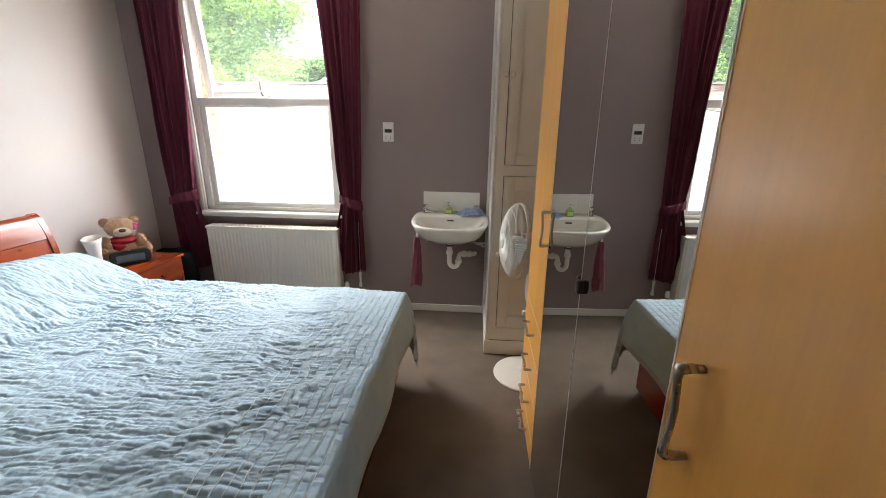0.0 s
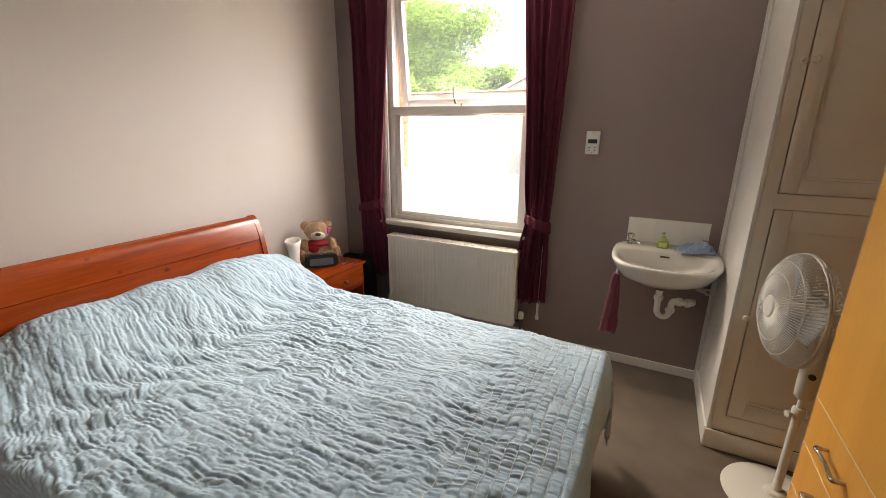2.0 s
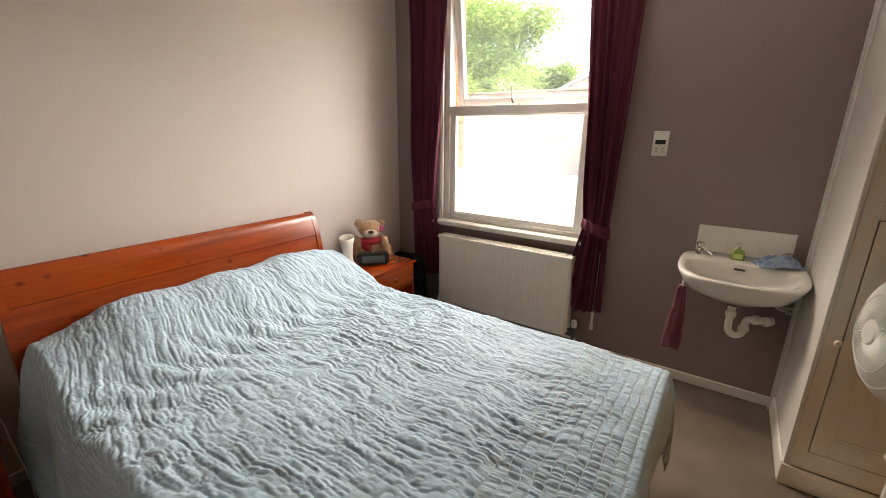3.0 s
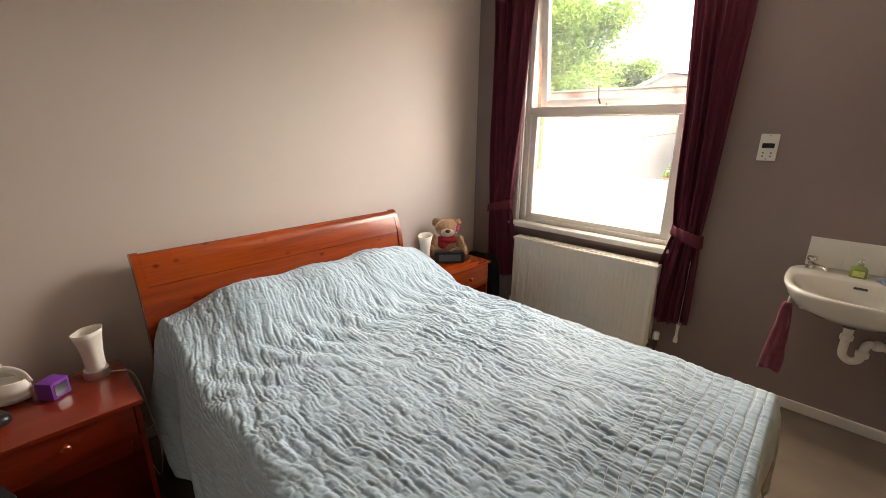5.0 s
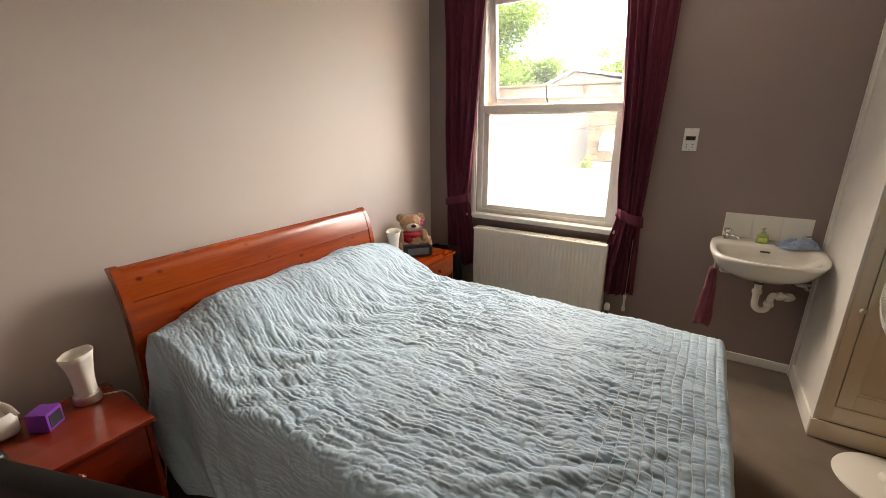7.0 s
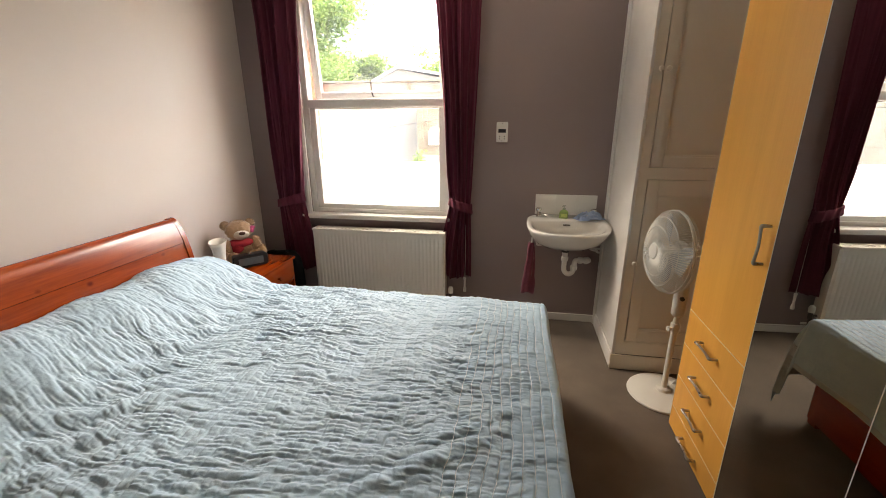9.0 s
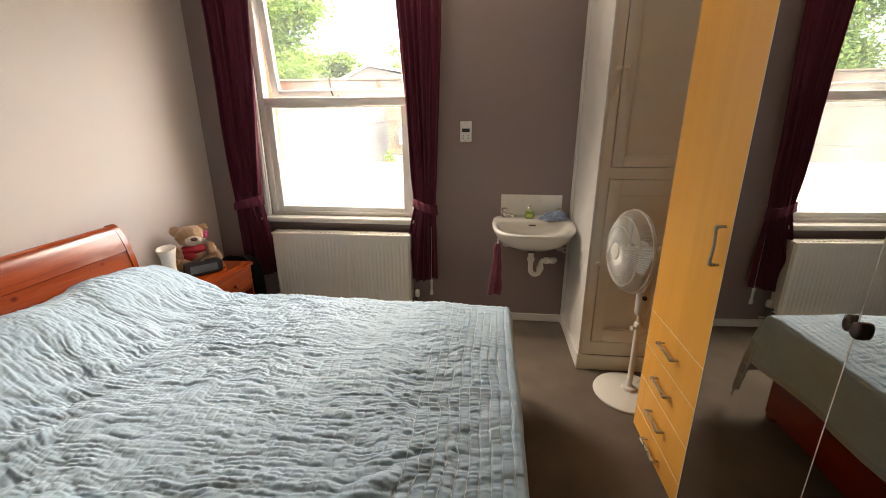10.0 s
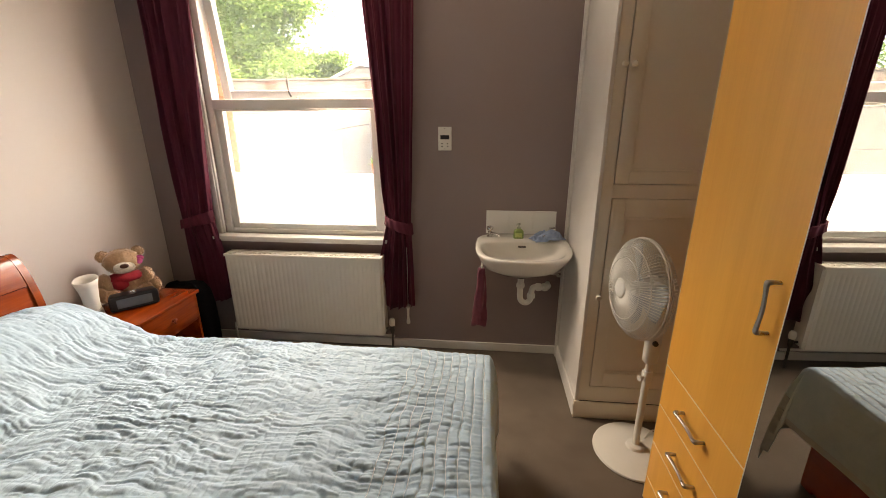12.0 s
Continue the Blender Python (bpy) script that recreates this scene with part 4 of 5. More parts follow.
# ---- bed ----
BY0, BY1 = 0.742, 2.325
bed = empty("bed", (-2.70, BY0, 0), label="orange-stained pine sleigh bed standing against the wall", category="bed")
BW = BY1 - BY0


def ribbon(bm, prof, y0, y1, th):
    """A bent board: a profile of (x, z) with thickness, drawn out along y."""
    loops = []
    p = [Vector((v.x, 0, v.y)) for v in smooth_path([(x, z, 0) for x, z in prof], 5)]
    out, inn = [], []
    for i, v in enumerate(p):
        d = (p[min(i + 1, len(p) - 1)] - p[max(i - 1, 0)]).normalized()
        nrm = Vector((d.z, 0, -d.x))
        out.append(v + nrm * th / 2)
        inn.append(v - nrm * th / 2)
    ring = out + inn[::-1]
    loft(bm, [[(v.x, y, v.z) for v in ring] for y in (y0, y1)])
    return bm


HEADP = [(0.140, 0.20), (0.143, 0.45), (0.143, 0.66), (0.134, 0.77), (0.117, 0.868)]
TOPP = [(0.1178, 0.8692), (0.100, 0.933), (0.080, 0.980), (0.058, 1.002), (0.040, 0.994)]
part("headboard_panel", ribbon(bmesh.new(), HEADP, 0.035, BW - 0.035, 0.026), PINE, bed, smooth=40)
part("headboard_top", ribbon(bmesh.new(), TOPP, 0.035, BW - 0.035, 0.034), PINE, bed, "rolled top board with knots", smooth=40)
for y0, y1 in ((0.0, 0.034), (BW - 0.034, BW)):
    part("headboard_post", ribbon(bmesh.new(), [(0.134, 0.0), (0.139, 0.3), (0.140, 0.6), (0.131, 0.770), (0.115, 0.862), (0.097, 0.926), (0.076, 0.974), (0.052, 0.999), (0.032, 0.990)], y0, y1, 0.050), PINE, bed, smooth=40)
# rails, footboard and legs in the pine darkened for shade
for y0, y1 in ((0.03, 0.052), (BW - 0.052, BW - 0.03)):
    part("side_rail", boxes((0.15, 2.27, y0, y1, 0.16, 0.33), bev=0.004), PINE_SHADED, bed)
part("footboard", boxes((2.272, 2.30, 0.06, BW - 0.06, 0.06, 0.42), bev=0.006), PINE_SHADED, bed)
for y in (0.022, BW - 0.082):
    part("leg", boxes((2.20, 2.262, y, y + 0.06, 0.0, 0.45), bev=0.006), PINE_SHADED, bed)
part("mattress", boxes((0.16, 2.258, 0.06, BW - 0.06, 0.33, 0.575), bev=0.05), MATTRESS, bed, smooth=40)

# ---- quilt ----
QX0, QX1, QY0, QY1 = -2.535, -0.354, 0.80, 2.315
ZT = 0.612
quilt = empty("bedspread", (0, 0, 0), label="light blue crinkled quilted bedspread over the made bed", category="bedspread")


def quilt_sheet():
    dx, dy = 0.0033, 0.0034
    lx, hang_f, hang_s, hang_n = QX1 - QX0, 0.30, 0.57, 0.40
    us = np.arange(0, lx + hang_f + dx, dx)
    vs = np.arange(-hang_s, QY1 - QY0 + hang_n + dy, dy)
    U, V = np.meshgrid(us, vs, indexing="ij")
    wy = QY1 - QY0
    s = np.clip(U - lx, 0, None)
    ws = np.clip(-V, 0, None)
    wn_ = np.clip(V - wy, 0, None)
    # the side hem runs higher near the head
    ws = ws * (0.97 + 0.04 * vnoise(U * 5, U * 0))
    w = ws + wn_
    sgn = np.where(V < 0, -1.0, 1.0)
    d = (s ** 3 + w ** 3) ** (1 / 3) + 1e-9
    R = np.where(s > w, 0.022, 0.045 + 0.03 * np.clip(1 - U / 0.5, 0, 1))
    turn = R * (1 - np.exp(-d / R))
    nx, ny = s / (s + w + 1e-9), w / (s + w + 1e-9)
    both = np.minimum(s, w)
    flare = np.where(s > w, 0.012, 0.03) * np.clip(d / 0.3, 0, 1) + np.where(V > wy, 0.24, 0.10) * both
    # folds of the hanging side
    foldy = 1.2 * (0.020 * np.sin(U * 13 + 2.2 * np.sin(U * 4)) + 0.020 * vnoise(U * 8, V * 2.5) + 0.004 * vnoise(U * 24, V * 8)) * np.clip(ws / 0.22, 0, 1.3)
    foldx = 0.010 * np.sin(V * 9 + 0.6) * np.clip(s / 0.2, 0, 1)
    X = QX0 + np.clip(U, 0, lx) + nx * (turn + flare) + foldx
    # the free edge at the head slants towards the foot as it hangs
    X = X + (0.10 * np.clip(ws / 0.15, 0, 1) + 0.24 * np.clip((ws - 0.25) / 0.35, 0, 1) ** 1.3) * np.clip(1 - U / 1.3, 0, 1)
    Y = QY0 + np.clip(V, 0, wy) + sgn * (ny * (turn + flare)) + np.where(V < 0, -1, 1) * foldy * 1.0
    Z = ZT - np.clip(d - turn * 0.6, 0, None) - np.where(V > wy, 0.45, 0.0) * both
    # pillows under the head end: two humps
    pu = np.clip(1 - np.abs(U - 0.11) / 0.50, 0, 1)
    hump = np.where(U < 0.11, 1 - 0.22 * ((0.11 - U) / 0.13) ** 2, pu * pu * (3 - 2 * pu))
    yy = np.clip(V, 0, wy) / wy
    across = 0.90 + 0.10 * np.cos((yy - 0.5) * 4 * math.pi) ** 2 - 0.05 * vnoise(yy * 3, U * 2)
    near_end = yy < 0.5
    endfall = np.clip(np.minimum(yy, 1 - yy) / np.where(near_end, 0.19, 0.11), 0, 1)
    low = np.where(near_end, 0.56, 0.74)
    across = across * (low + (1 - low) * endfall * endfall * (3 - 2 * endfall))
    Z = Z + 0.208 * hump * across * np.exp(-w / 0.25) + 0.012 * np.sin(math.pi * np.clip(yy, 0, 1))
    # broad unevenness and long diagonal creases
    top = np.exp(-(s + w) / 0.06)
    Z = Z + top * (0.008 * vnoise(U * 3.1 + 5, V * 2.6) + 0.006 * vnoise(U * 6 + 9, V * 5))
    dg = (V - 0.12) * 1.0 - (U - 1.55) * 0.75
    Z = Z + top * 0.015 * np.exp(-(dg / 0.030) ** 2) * np.exp(-((U - 1.8) / 0.22) ** 2) + top * 0.014 * np.exp(-((dg - 0.08) / 0.03) ** 2) * np.exp(-((U - 1.85) / 0.22) ** 2)
    Z = Z + top * 0.010 * np.exp(-((U - 0.56) / 0.16) ** 2) * vnoise(V * 12 + U * 9, U * 4) + top * 0.006 * np.exp(-((U - 0.60) / 0.2) ** 2) * np.sin(V * 42 - U * 30)
    # stitched rows with puckers between them
    pitch = 0.036
    flat = np.clip((lx - U) / 0.32, 0, 1)
    uw = U + (0.25 + 0.75 * flat) * (0.014 * vnoise(U * 4, V * 7) + 0.010 * vnoise(U * 11, V * 15))
    row = np.floor(uw / pitch)
    fr = uw / pitch - row
    edge = np.minimum(fr, 1 - fr) * pitch
    puff = 1 - np.exp(-(edge / 0.005) ** 2)
    groove = np.exp(-(edge / 0.0024) ** 2)
    jit = vnoise(row * 0.37 + 3, V * 4)
    vv = V + 0.012 * jit + 0.034 * vnoise(U * 5.0, V * 3.5) + 0.012 * vnoise(U * 13, V * 8) + 0.16 * vnoise(U * 1.2 + 4, V * 0.9)
    # gathers run on over several rows: rounded backs with sharp creases between them
    long1 = np.abs(vnoise(uw * 9.0 + 71, vv * 34 + 2)) ** 0.6
    long2 = np.abs(vnoise(uw * 28.0 + 17, vv * 60 + 8)) ** 0.5
    # and each row is gathered by its own two threads
    own = np.abs(vnoise(row * 0.30 + 50, vv * 57 + 5)) ** 0.5
    fine = np.abs(vnoise(uw * 30 + 7, vv * 60 + 3))
    broad = vnoise(uw * 3.2 + 31, vv * 13 + 5)
    nick = np.exp(-(vnoise(row * 0.43 + 20, vv * 34 + 11) / 0.09) ** 2) * puff * np.clip(0.4 + 1.6 * vnoise(U * 6 + 44, V * 8), 0, 1.3)
    amp = (1 - 0.30 * np.clip((0.45 - U) / 0.2, 0, 1)) * (0.0033 + 0.0034 * flat) * (0.85 + 0.4 * vnoise(U * 2 + 20, V * 2))
    fade = np.clip((V + 0.25) / 0.25, 0.36, 1) * np.clip((wy + 0.1 - V) / 0.05, 0, 1) * np.clip((lx + 0.02 - U) / 0.03, 0, 1)
    plain = 1 - fade
    fade = np.maximum(fade, 0.10)
    tiny = 0.0005 * vnoise(U * 120, V * 120)
    hgt = fade * (amp * (1.55 * long1 + 0.85 * long2 + 1.0 * own * (0.6 + 0.4 * puff) + 0.35 * fine + 0.75 * broad) + (0.0007 - 0.0007 * flat) * puff - (0.0040 - 0.0032 * flat) * groove - 0.0034 * nick + tiny)
    hgt = hgt + plain * (0.0024 * vnoise(U * 20, V * 9) + 0.0012 * np.clip(1 - 3 * np.abs(vnoise(U * 22 + 9, V * 14)), 0, 1))
    P = np.stack([X, Y, Z], -1)
    tu, tv = np.gradient(P, axis=0), np.gradient(P, axis=1)
    N = np.cross(tu, tv)
    N /= np.linalg.norm(N, axis=-1, keepdims=True) + 1e-9
    P = P + N * hgt[..., None]
    P[..., 2] = np.maximum(P[..., 2], 0.02)
    return P, U, V, lx, wy, uw


def sheet_mesh(name, P, mask, material, parent, label):
    n, m = P.shape[:2]
    idx = np.arange(n * m).reshape(n, m)
    q = np.stack([idx[:-1, :-1], idx[1:, :-1], idx[1:, 1:], idx[:-1, 1:]], -1)[mask]
    used, inv = np.unique(q, return_inverse=True)
    me = bpy.data.meshes.new(name)
    me.from_pydata(P.reshape(-1, 3)[used].tolist(), [], inv.reshape(-1, 4).tolist())
    me.polygons.foreach_set("use_smooth", [True] * len(me.polygons))
    me.materials.append(material)
    ob = new(name, me)
    ob.parent = parent
    ob["label"] = label
    if name != "quilted_top":
        so = ob.modifiers.new("thick", "SOLIDIFY")
        so.thickness, so.offset = 0.006, -1
    return ob


P, U, V, lx, wy, UW = quilt_sheet()
uc, vc = U[:-1, :-1], V[:-1, :-1]
quilted = (vc > -0.60) & (vc < wy + 0.11) & (uc < lx + 0.27)
sheet_mesh("quilted_top", P, quilted, QUILT, quilt, "light blue satin with stitched puckered rows")
sheet_mesh("plain_border", P, ~quilted, QUILT_SIDE, quilt, "plain grey-green bound hem")

# raised stitching of the last foot rows, ridge highlights put into its pale colour
last_row = int((lx + 0.004) / 0.036)
for k in range(last_row - 9, last_row + 1):
    cols = np.arange(np.searchsorted(V[0], -0.10), np.searchsorted(V[0], wy + 0.015), 3)
    at = np.argmin(np.abs(UW[:, cols] - k * 0.036), axis=0)
    line = [Vector(P[i, j]) + Vector((0, 0, 0.0022)) for i, j in zip(at, cols)]
    line = [line[0]] + [(a + 2 * b + c) / 4 for a, b, c in zip(line, line[1:], line[2:])] + [line[-1]]
    part("stitching", tube(bmesh.new(), line, 0.0011, 4), STITCH_GLINT, quilt, "pale raised stitching with the ridge highlight in its colour", smooth=0)

# ---- bedside tables ----


def bedside(loc, rz, label):
    """Local x is the depth (front at 0, back at -0.40), y the width."""
    t = empty("bedside_table", loc, rz, label, "bedside table", "bedside tables")
    w, d, h = 0.46, 0.40, 0.592
    h -= 0.022 if loc[1] < 1 else 0.0
    # the near table takes the pine whose colour holds the shade
    part("top", boxes((-d, 0.015, -0.012, w + 0.012, h - 0.02, h), bev=0.005), PINE_SHADED if loc[1] < 1 else PINE, t, smooth=30)
    wd = PINE_SHADED if loc[1] < 1 else PINE
    part("side_panel", boxes((-d + 0.005, -0.002, 0.0, 0.018, 0.0, h - 0.0205), bev=0.002), wd, t)
    part("side_panel", boxes((-d + 0.005, -0.002, w - 0.018, w, 0.0, h - 0.0205), bev=0.002), wd, t)
    part("back_panel", boxes((-d + 0.005, -d + 0.012, 0.0185, w - 0.0185, 0.03, h - 0.0205)), wd, t)
    part("shelf", boxes((-d + 0.0125, -0.006, 0.0185, w - 0.0185, 0.395, 0.41)), wd, t)
    part("bottom_shelf", boxes((-d + 0.0125, -0.006, 0.0185, w - 0.0185, 0.06, 0.078)), wd, t)
    part("plinth", boxes((-0.02, -0.006, 0.0185, w - 0.0185, 0.0, 0.0595)), wd, t)
    dr = part("drawer", boxes((-0.018, 0.002, 0.021, w - 0.021, 0.413, h - 0.024), bev=0.004), wd, t, smooth=30)
    part("knob", lathe(bmesh.new(), [(0, 0), (0.009, 0), (0.007, 0.008), (0.014, 0.014), (0.016, 0.021), (0.011, 0.028), (0, 0.03)], (0.002, w / 2, 0.49), 18, (1, 0, 0)), wd, dr, smooth=40)
    return t


bedside((-2.165, 0.148, 0), 0, "pine bedside table with one drawer, shade in its colour")
bedside((-2.222, 2.475, 0), 0, "orange pine bedside table under a teddy bear")
HN, HS1 = 0.592, 0.570


def table_lamp(loc, rz):
    t = empty("table_lamp", loc, rz, "small unlit lamp with twisted white glass shade", "lamp", "bedside lamps")
    part("lamp_base", lathe(bmesh.new(), [(0, 0), (0.044, 0), (0.046, 0.004), (0.043, 0.036), (0.038, 0.04), (0, 0.04)], n=36), STEEL, t, "brushed metal base", smooth=35)
    bm = bmesh.new()
    loops = []
    prof = [(0.0385, 0.041), (0.0375, 0.056), (0.037, 0.08), (0.039, 0.115), (0.044, 0.155), (0.051, 0.19), (0.058, 0.218)]
    for r, z in prof + [(r - 0.004, z) for r, z in prof[::-1]]:
        tw = z * 7
        loops.append([(r * (1 + 0.035 * math.cos(5 * (a + tw * 0.5))) * math.cos(a), r * (1 + 0.035 * math.cos(5 * (a + tw * 0.5))) * 0.92 * math.sin(a), z + (0.010 * math.cos(a - 0.8) if z > 0.18 else 0)) for a in np.linspace(0, 2 * math.pi, 60, endpoint=False)])
    loft(bm, loops, caps=False)
    part("shade", bm, LAMPGLASS, t, "frosted twisted glass shade", smooth=0)
    part("bulb", lathe(bmesh.new(), [(0, 0.04), (0.013, 0.04), (0.013, 0.07), (0.024, 0.1), (0.022, 0.125), (0.012, 0.14), (0, 0.143)], n=18), LAMPGLASS, t, smooth=40)
    return t


lamp1 = table_lamp((-2.475, 0.528, HS1), 20)
lamp1.scale = (1.0, 1.0, 0.96)
table_lamp((-2.535, 2.54, HN), 75)
bm = bmesh.new()
tube(bm, smooth_path([(-2.46, 0.572, HS1 + 0.006), (-2.43, 0.60, HS1 + 0.010), (-2.41, 0.628, HS1 + 0.004), (-2.38, 0.645, 0.53), (-2.34, 0.655, 0.4), (-2.30, 0.665, 0.25), (-2.33, 0.66, 0.12), (-2.40, 0.65, 0.006), (-2.6, 0.64, 0.006)], 7), 0.0028, 8)
tagged(part("lamp_cord", bm, LATEX_WIRE, None, smooth=0), "thin white lamp cord trailing over the bedside table edge", "cord")

cube = empty("cube_clock", (-2.42, 0.388, HS1), 38, "small purple cube clock with a dark face", "clock")
part("case", boxes((-0.036, 0.036, -0.036, 0.036, 0.0, 0.072), bev=0.006), PURPLE, cube, smooth=30)
part("face", boxes((0.0355, 0.0375, -0.026, 0.026, 0.012, 0.060), bev=0.001), SCREEN, cube, "dark clock face")

pouch = empty("bow_bag", (-2.495, 0.255, HS1), -25, "small white handbag ornament with a ribbon bow", "bag")
bm = bmesh.new()
loft(bm, [[(0.048 * s * math.cos(a) - off, 0.094 * s * math.sin(a), z) for a in np.linspace(0, 2 * math.pi, 40, endpoint=False)]
          for s, z, off in ((0.70, 0.0, 0), (0.93, 0.008, 0), (1.0, 0.022, 0), (1.0, 0.034, 0), (0.985, 0.036, 0), (1.0, 0.038, 0), (0.96, 0.065, 0.008), (0.84, 0.09, 0.016), (0.80, 0.094, 0.016), (0.74, 0.088, 0.016), (0.68, 0.055, 0.01), (0.4, 0.04, 0), (0.1, 0.036, 0))])
part("body", bm, POUCH, pouch, smooth=0)
bm = bmesh.new()
tube(bm, smooth_path([(-0.012, -0.088, 0.055), (-0.018, -0.075, 0.105), (-0.022, -0.035, 0.142), (-0.024, 0.01, 0.146), (-0.02, 0.06, 0.118), (-0.014, 0.084, 0.07)], 6), 0.017, 12, 0.35)
part("strap", bm, POUCH, pouch, smooth=0)
bm = bmesh.new()
for k in (-1, 1):
    blob(bm, (-0.022, -0.035 + k * 0.026, 0.160 + 0.006 * k), (0.008, 0.021, 0.013), 0.3, 12, 8, k * 3.0)
blob(bm, (-0.022, -0.035, 0.158), (0.010, 0.008, 0.009), 0.1, 10, 8)
tube(bm, [(-0.02, -0.035, 0.156), (-0.008, -0.055, 0.14), (0.0, -0.06, 0.115)], [0.006, 0.008, 0.010], 8, 0.25)
part("bow", bm, POUCH, pouch, "white ribbon bow", smooth=0)
pouch.scale = (0.9, 0.9, 0.88)

phone = empty("cordless_phone", (-2.355, 0.222, HS1), 20, "dark grey cordless phone standing in its cradle", "phone")
bm = bmesh.new()
loft(bm, [[(0.046 * s * math.copysign(abs(math.cos(a)) ** 0.7, math.cos(a)), 0.042 * s * math.copysign(abs(math.sin(a)) ** 0.7, math.sin(a)), z) for a in np.linspace(0, 2 * math.pi, 32, endpoint=False)] for s, z in ((0.95, 0), (1, 0.006), (0.97, 0.018), (0.8, 0.03), (0.62, 0.034))])
part("cradle", bm, GREYPL, phone, smooth=40)
bm = bmesh.new()
loft(bm, [[(0.013 * s * math.copysign(abs(math.cos(a)) ** 0.7, math.cos(a)) + off, 0.0245 * s * math.copysign(abs(math.sin(a)) ** 0.6, math.sin(a)), z) for a in np.linspace(0, 2 * math.pi, 28, endpoint=False)]
          for s, z, off in ((0.8, 0.0, 0), (1.0, 0.01, 0), (1.03, 0.06, 0.001), (0.96, 0.10, 0), (0.92, 0.13, -0.004), (0.80, 0.145, -0.007), (0.45, 0.152, -0.009))])
hs = part("handset", bm, GREYPL, phone, smooth=40)
hs.matrix_basis = pose(0.004, 0, 0.014, 0, -24, 0)
part("keypad", boxes((0.0125, 0.0146, -0.016, 0.016, 0.03, 0.10), bev=0.0006), BLACK, hs, "black keypad")

# ---- clock radio and teddy bear ----
radio = empty("clock_radio", (-2.385, 2.655, HN), -42, "black clock radio with a blank grey display", "clock radio")
bm = bmesh.new()
loft(bm, [[(d, 0.118 * k * math.copysign(abs(math.cos(a)) ** 0.20, math.cos(a)), 0.047 + 0.045 * k * math.copysign(abs(math.sin(a)) ** 0.30, math.sin(a))) for a in np.linspace(0, 2 * math.pi, 44, endpoint=False)]
          for d, k in ((-0.07, 0.85), (-0.06, 0.94), (0.0, 1.0), (0.010, 1.0), (0.016, 0.96))])
bmesh.ops.translate(bm, verts=bm.verts, vec=(0, 0, 0.0035))
part("case", bm, BLACK, radio, smooth=35)
part("display", boxes((0.0165, 0.0185, -0.084, 0.084, 0.024, 0.076), bev=0.003), mat("grey_lcd", (0.12, 0.15, 0.17), 0.15, col2=(0.09, 0.115, 0.13), scale=8, bump=0), radio, "grey LCD display")
part("dial", lathe(bmesh.new(), [(0.012, 0), (0.018, 0), (0.018, 0.005), (0.013, 0.006), (0.012, 0.002), (0, 0.002)], (-0.018, 0.0, 0.094), 20), CHROME, radio, "chrome ring button", smooth=40)

bm = bmesh.new()


def bear(c, s, rough, mi, seed=0.0, u=22, v=16):
    for f in blob(bm, c, s, rough, u, v, seed):
        f.material_index = mi


bear((0, 0, 0.085), (0.072, 0.085, 0.088), 0.10, 0, 1)
bear((0.016, 0, 0.128), (0.072, 0.088, 0.034), 0.12, 3, 2)
bear((0.050, -0.03, 0.098), (0.036, 0.040, 0.040), 0.12, 3, 25)
bear((0.015, 0, 0.225), (0.076, 0.088, 0.074), 0.10, 0, 3)
bear((0.078, 0.0, 0.200), (0.038, 0.050, 0.034), 0.06, 1, 4)
bear((0.112, 0.0, 0.214), (0.012, 0.021, 0.014), 0.05, 2, 5, 12, 10)
for k in (-1, 1):
    bear((0.0, k * 0.080, 0.268), (0.022, 0.032, 0.030), 0.15, 0, 6 + k)
    bear((0.062, k * 0.030, 0.240), (0.008, 0.008, 0.008), 0, 2, 0, 10, 8)
    bear((0.030, k * 0.098, 0.105), (0.046, 0.036, 0.062), 0.15, 0, 9 + k)
    bear((0.052, k * 0.122, 0.055), (0.044, 0.034, 0.046), 0.15, 0, 31 + k)
    bear((0.055, k * 0.062, 0.035), (0.060, 0.036, 0.034), 0.12, 0, 12 + k)
    bear((0.095, k * 0.080, 0.040), (0.020, 0.034, 0.040), 0.1, 0, 15 + k)
bear((0.052, 0.080, 0.236), (0.006, 0.020, 0.016), 0.25, 4, 20, 12, 10)
bear((0.056, 0.076, 0.218), (0.006, 0.015, 0.018), 0.25, 4, 22, 12, 10)
rg = random.Random(12)
for f in [f for f in bm.faces if f.material_index < 2]:
    f.normal_update()
    c = f.calc_center_median()
    for k in range(3):
        e0, e1 = f.verts[rg.randrange(len(f.verts))].co, f.verts[0].co
        p = c.lerp(e0, rg.uniform(0, 0.9)).lerp(e1, rg.uniform(0, 0.3))
        d = (f.normal + Vector((rg.gauss(0, 0.5), rg.gauss(0, 0.5), rg.gauss(-0.5, 0.5)))).normalized() * rg.uniform(0.004, 0.009) * (1.0 if f.material_index == 0 else 0.5)
        side = d.cross(Vector((rg.gauss(0, 1), rg.gauss(0, 1), rg.gauss(0, 1)))).normalized() * 0.0016
        tuft = bm.faces.new([bm.verts.new(p - side), bm.verts.new(p + side), bm.verts.new(p + d)])
        tuft.material_index = f.material_index
teddy = tagged(part("teddy_bear", bm, [FUR, FURW, NOSE, REDCLOTH, PINK], None, smooth=0), "brown plush teddy bear with a red top and pink ear bow", "teddy bear")
teddy.matrix_basis = pose(-2.565, 2.815, HN - 0.0005, 0, -4, -42) @ Matrix.Diagonal((1.06, 1.06, 1.0, 1))

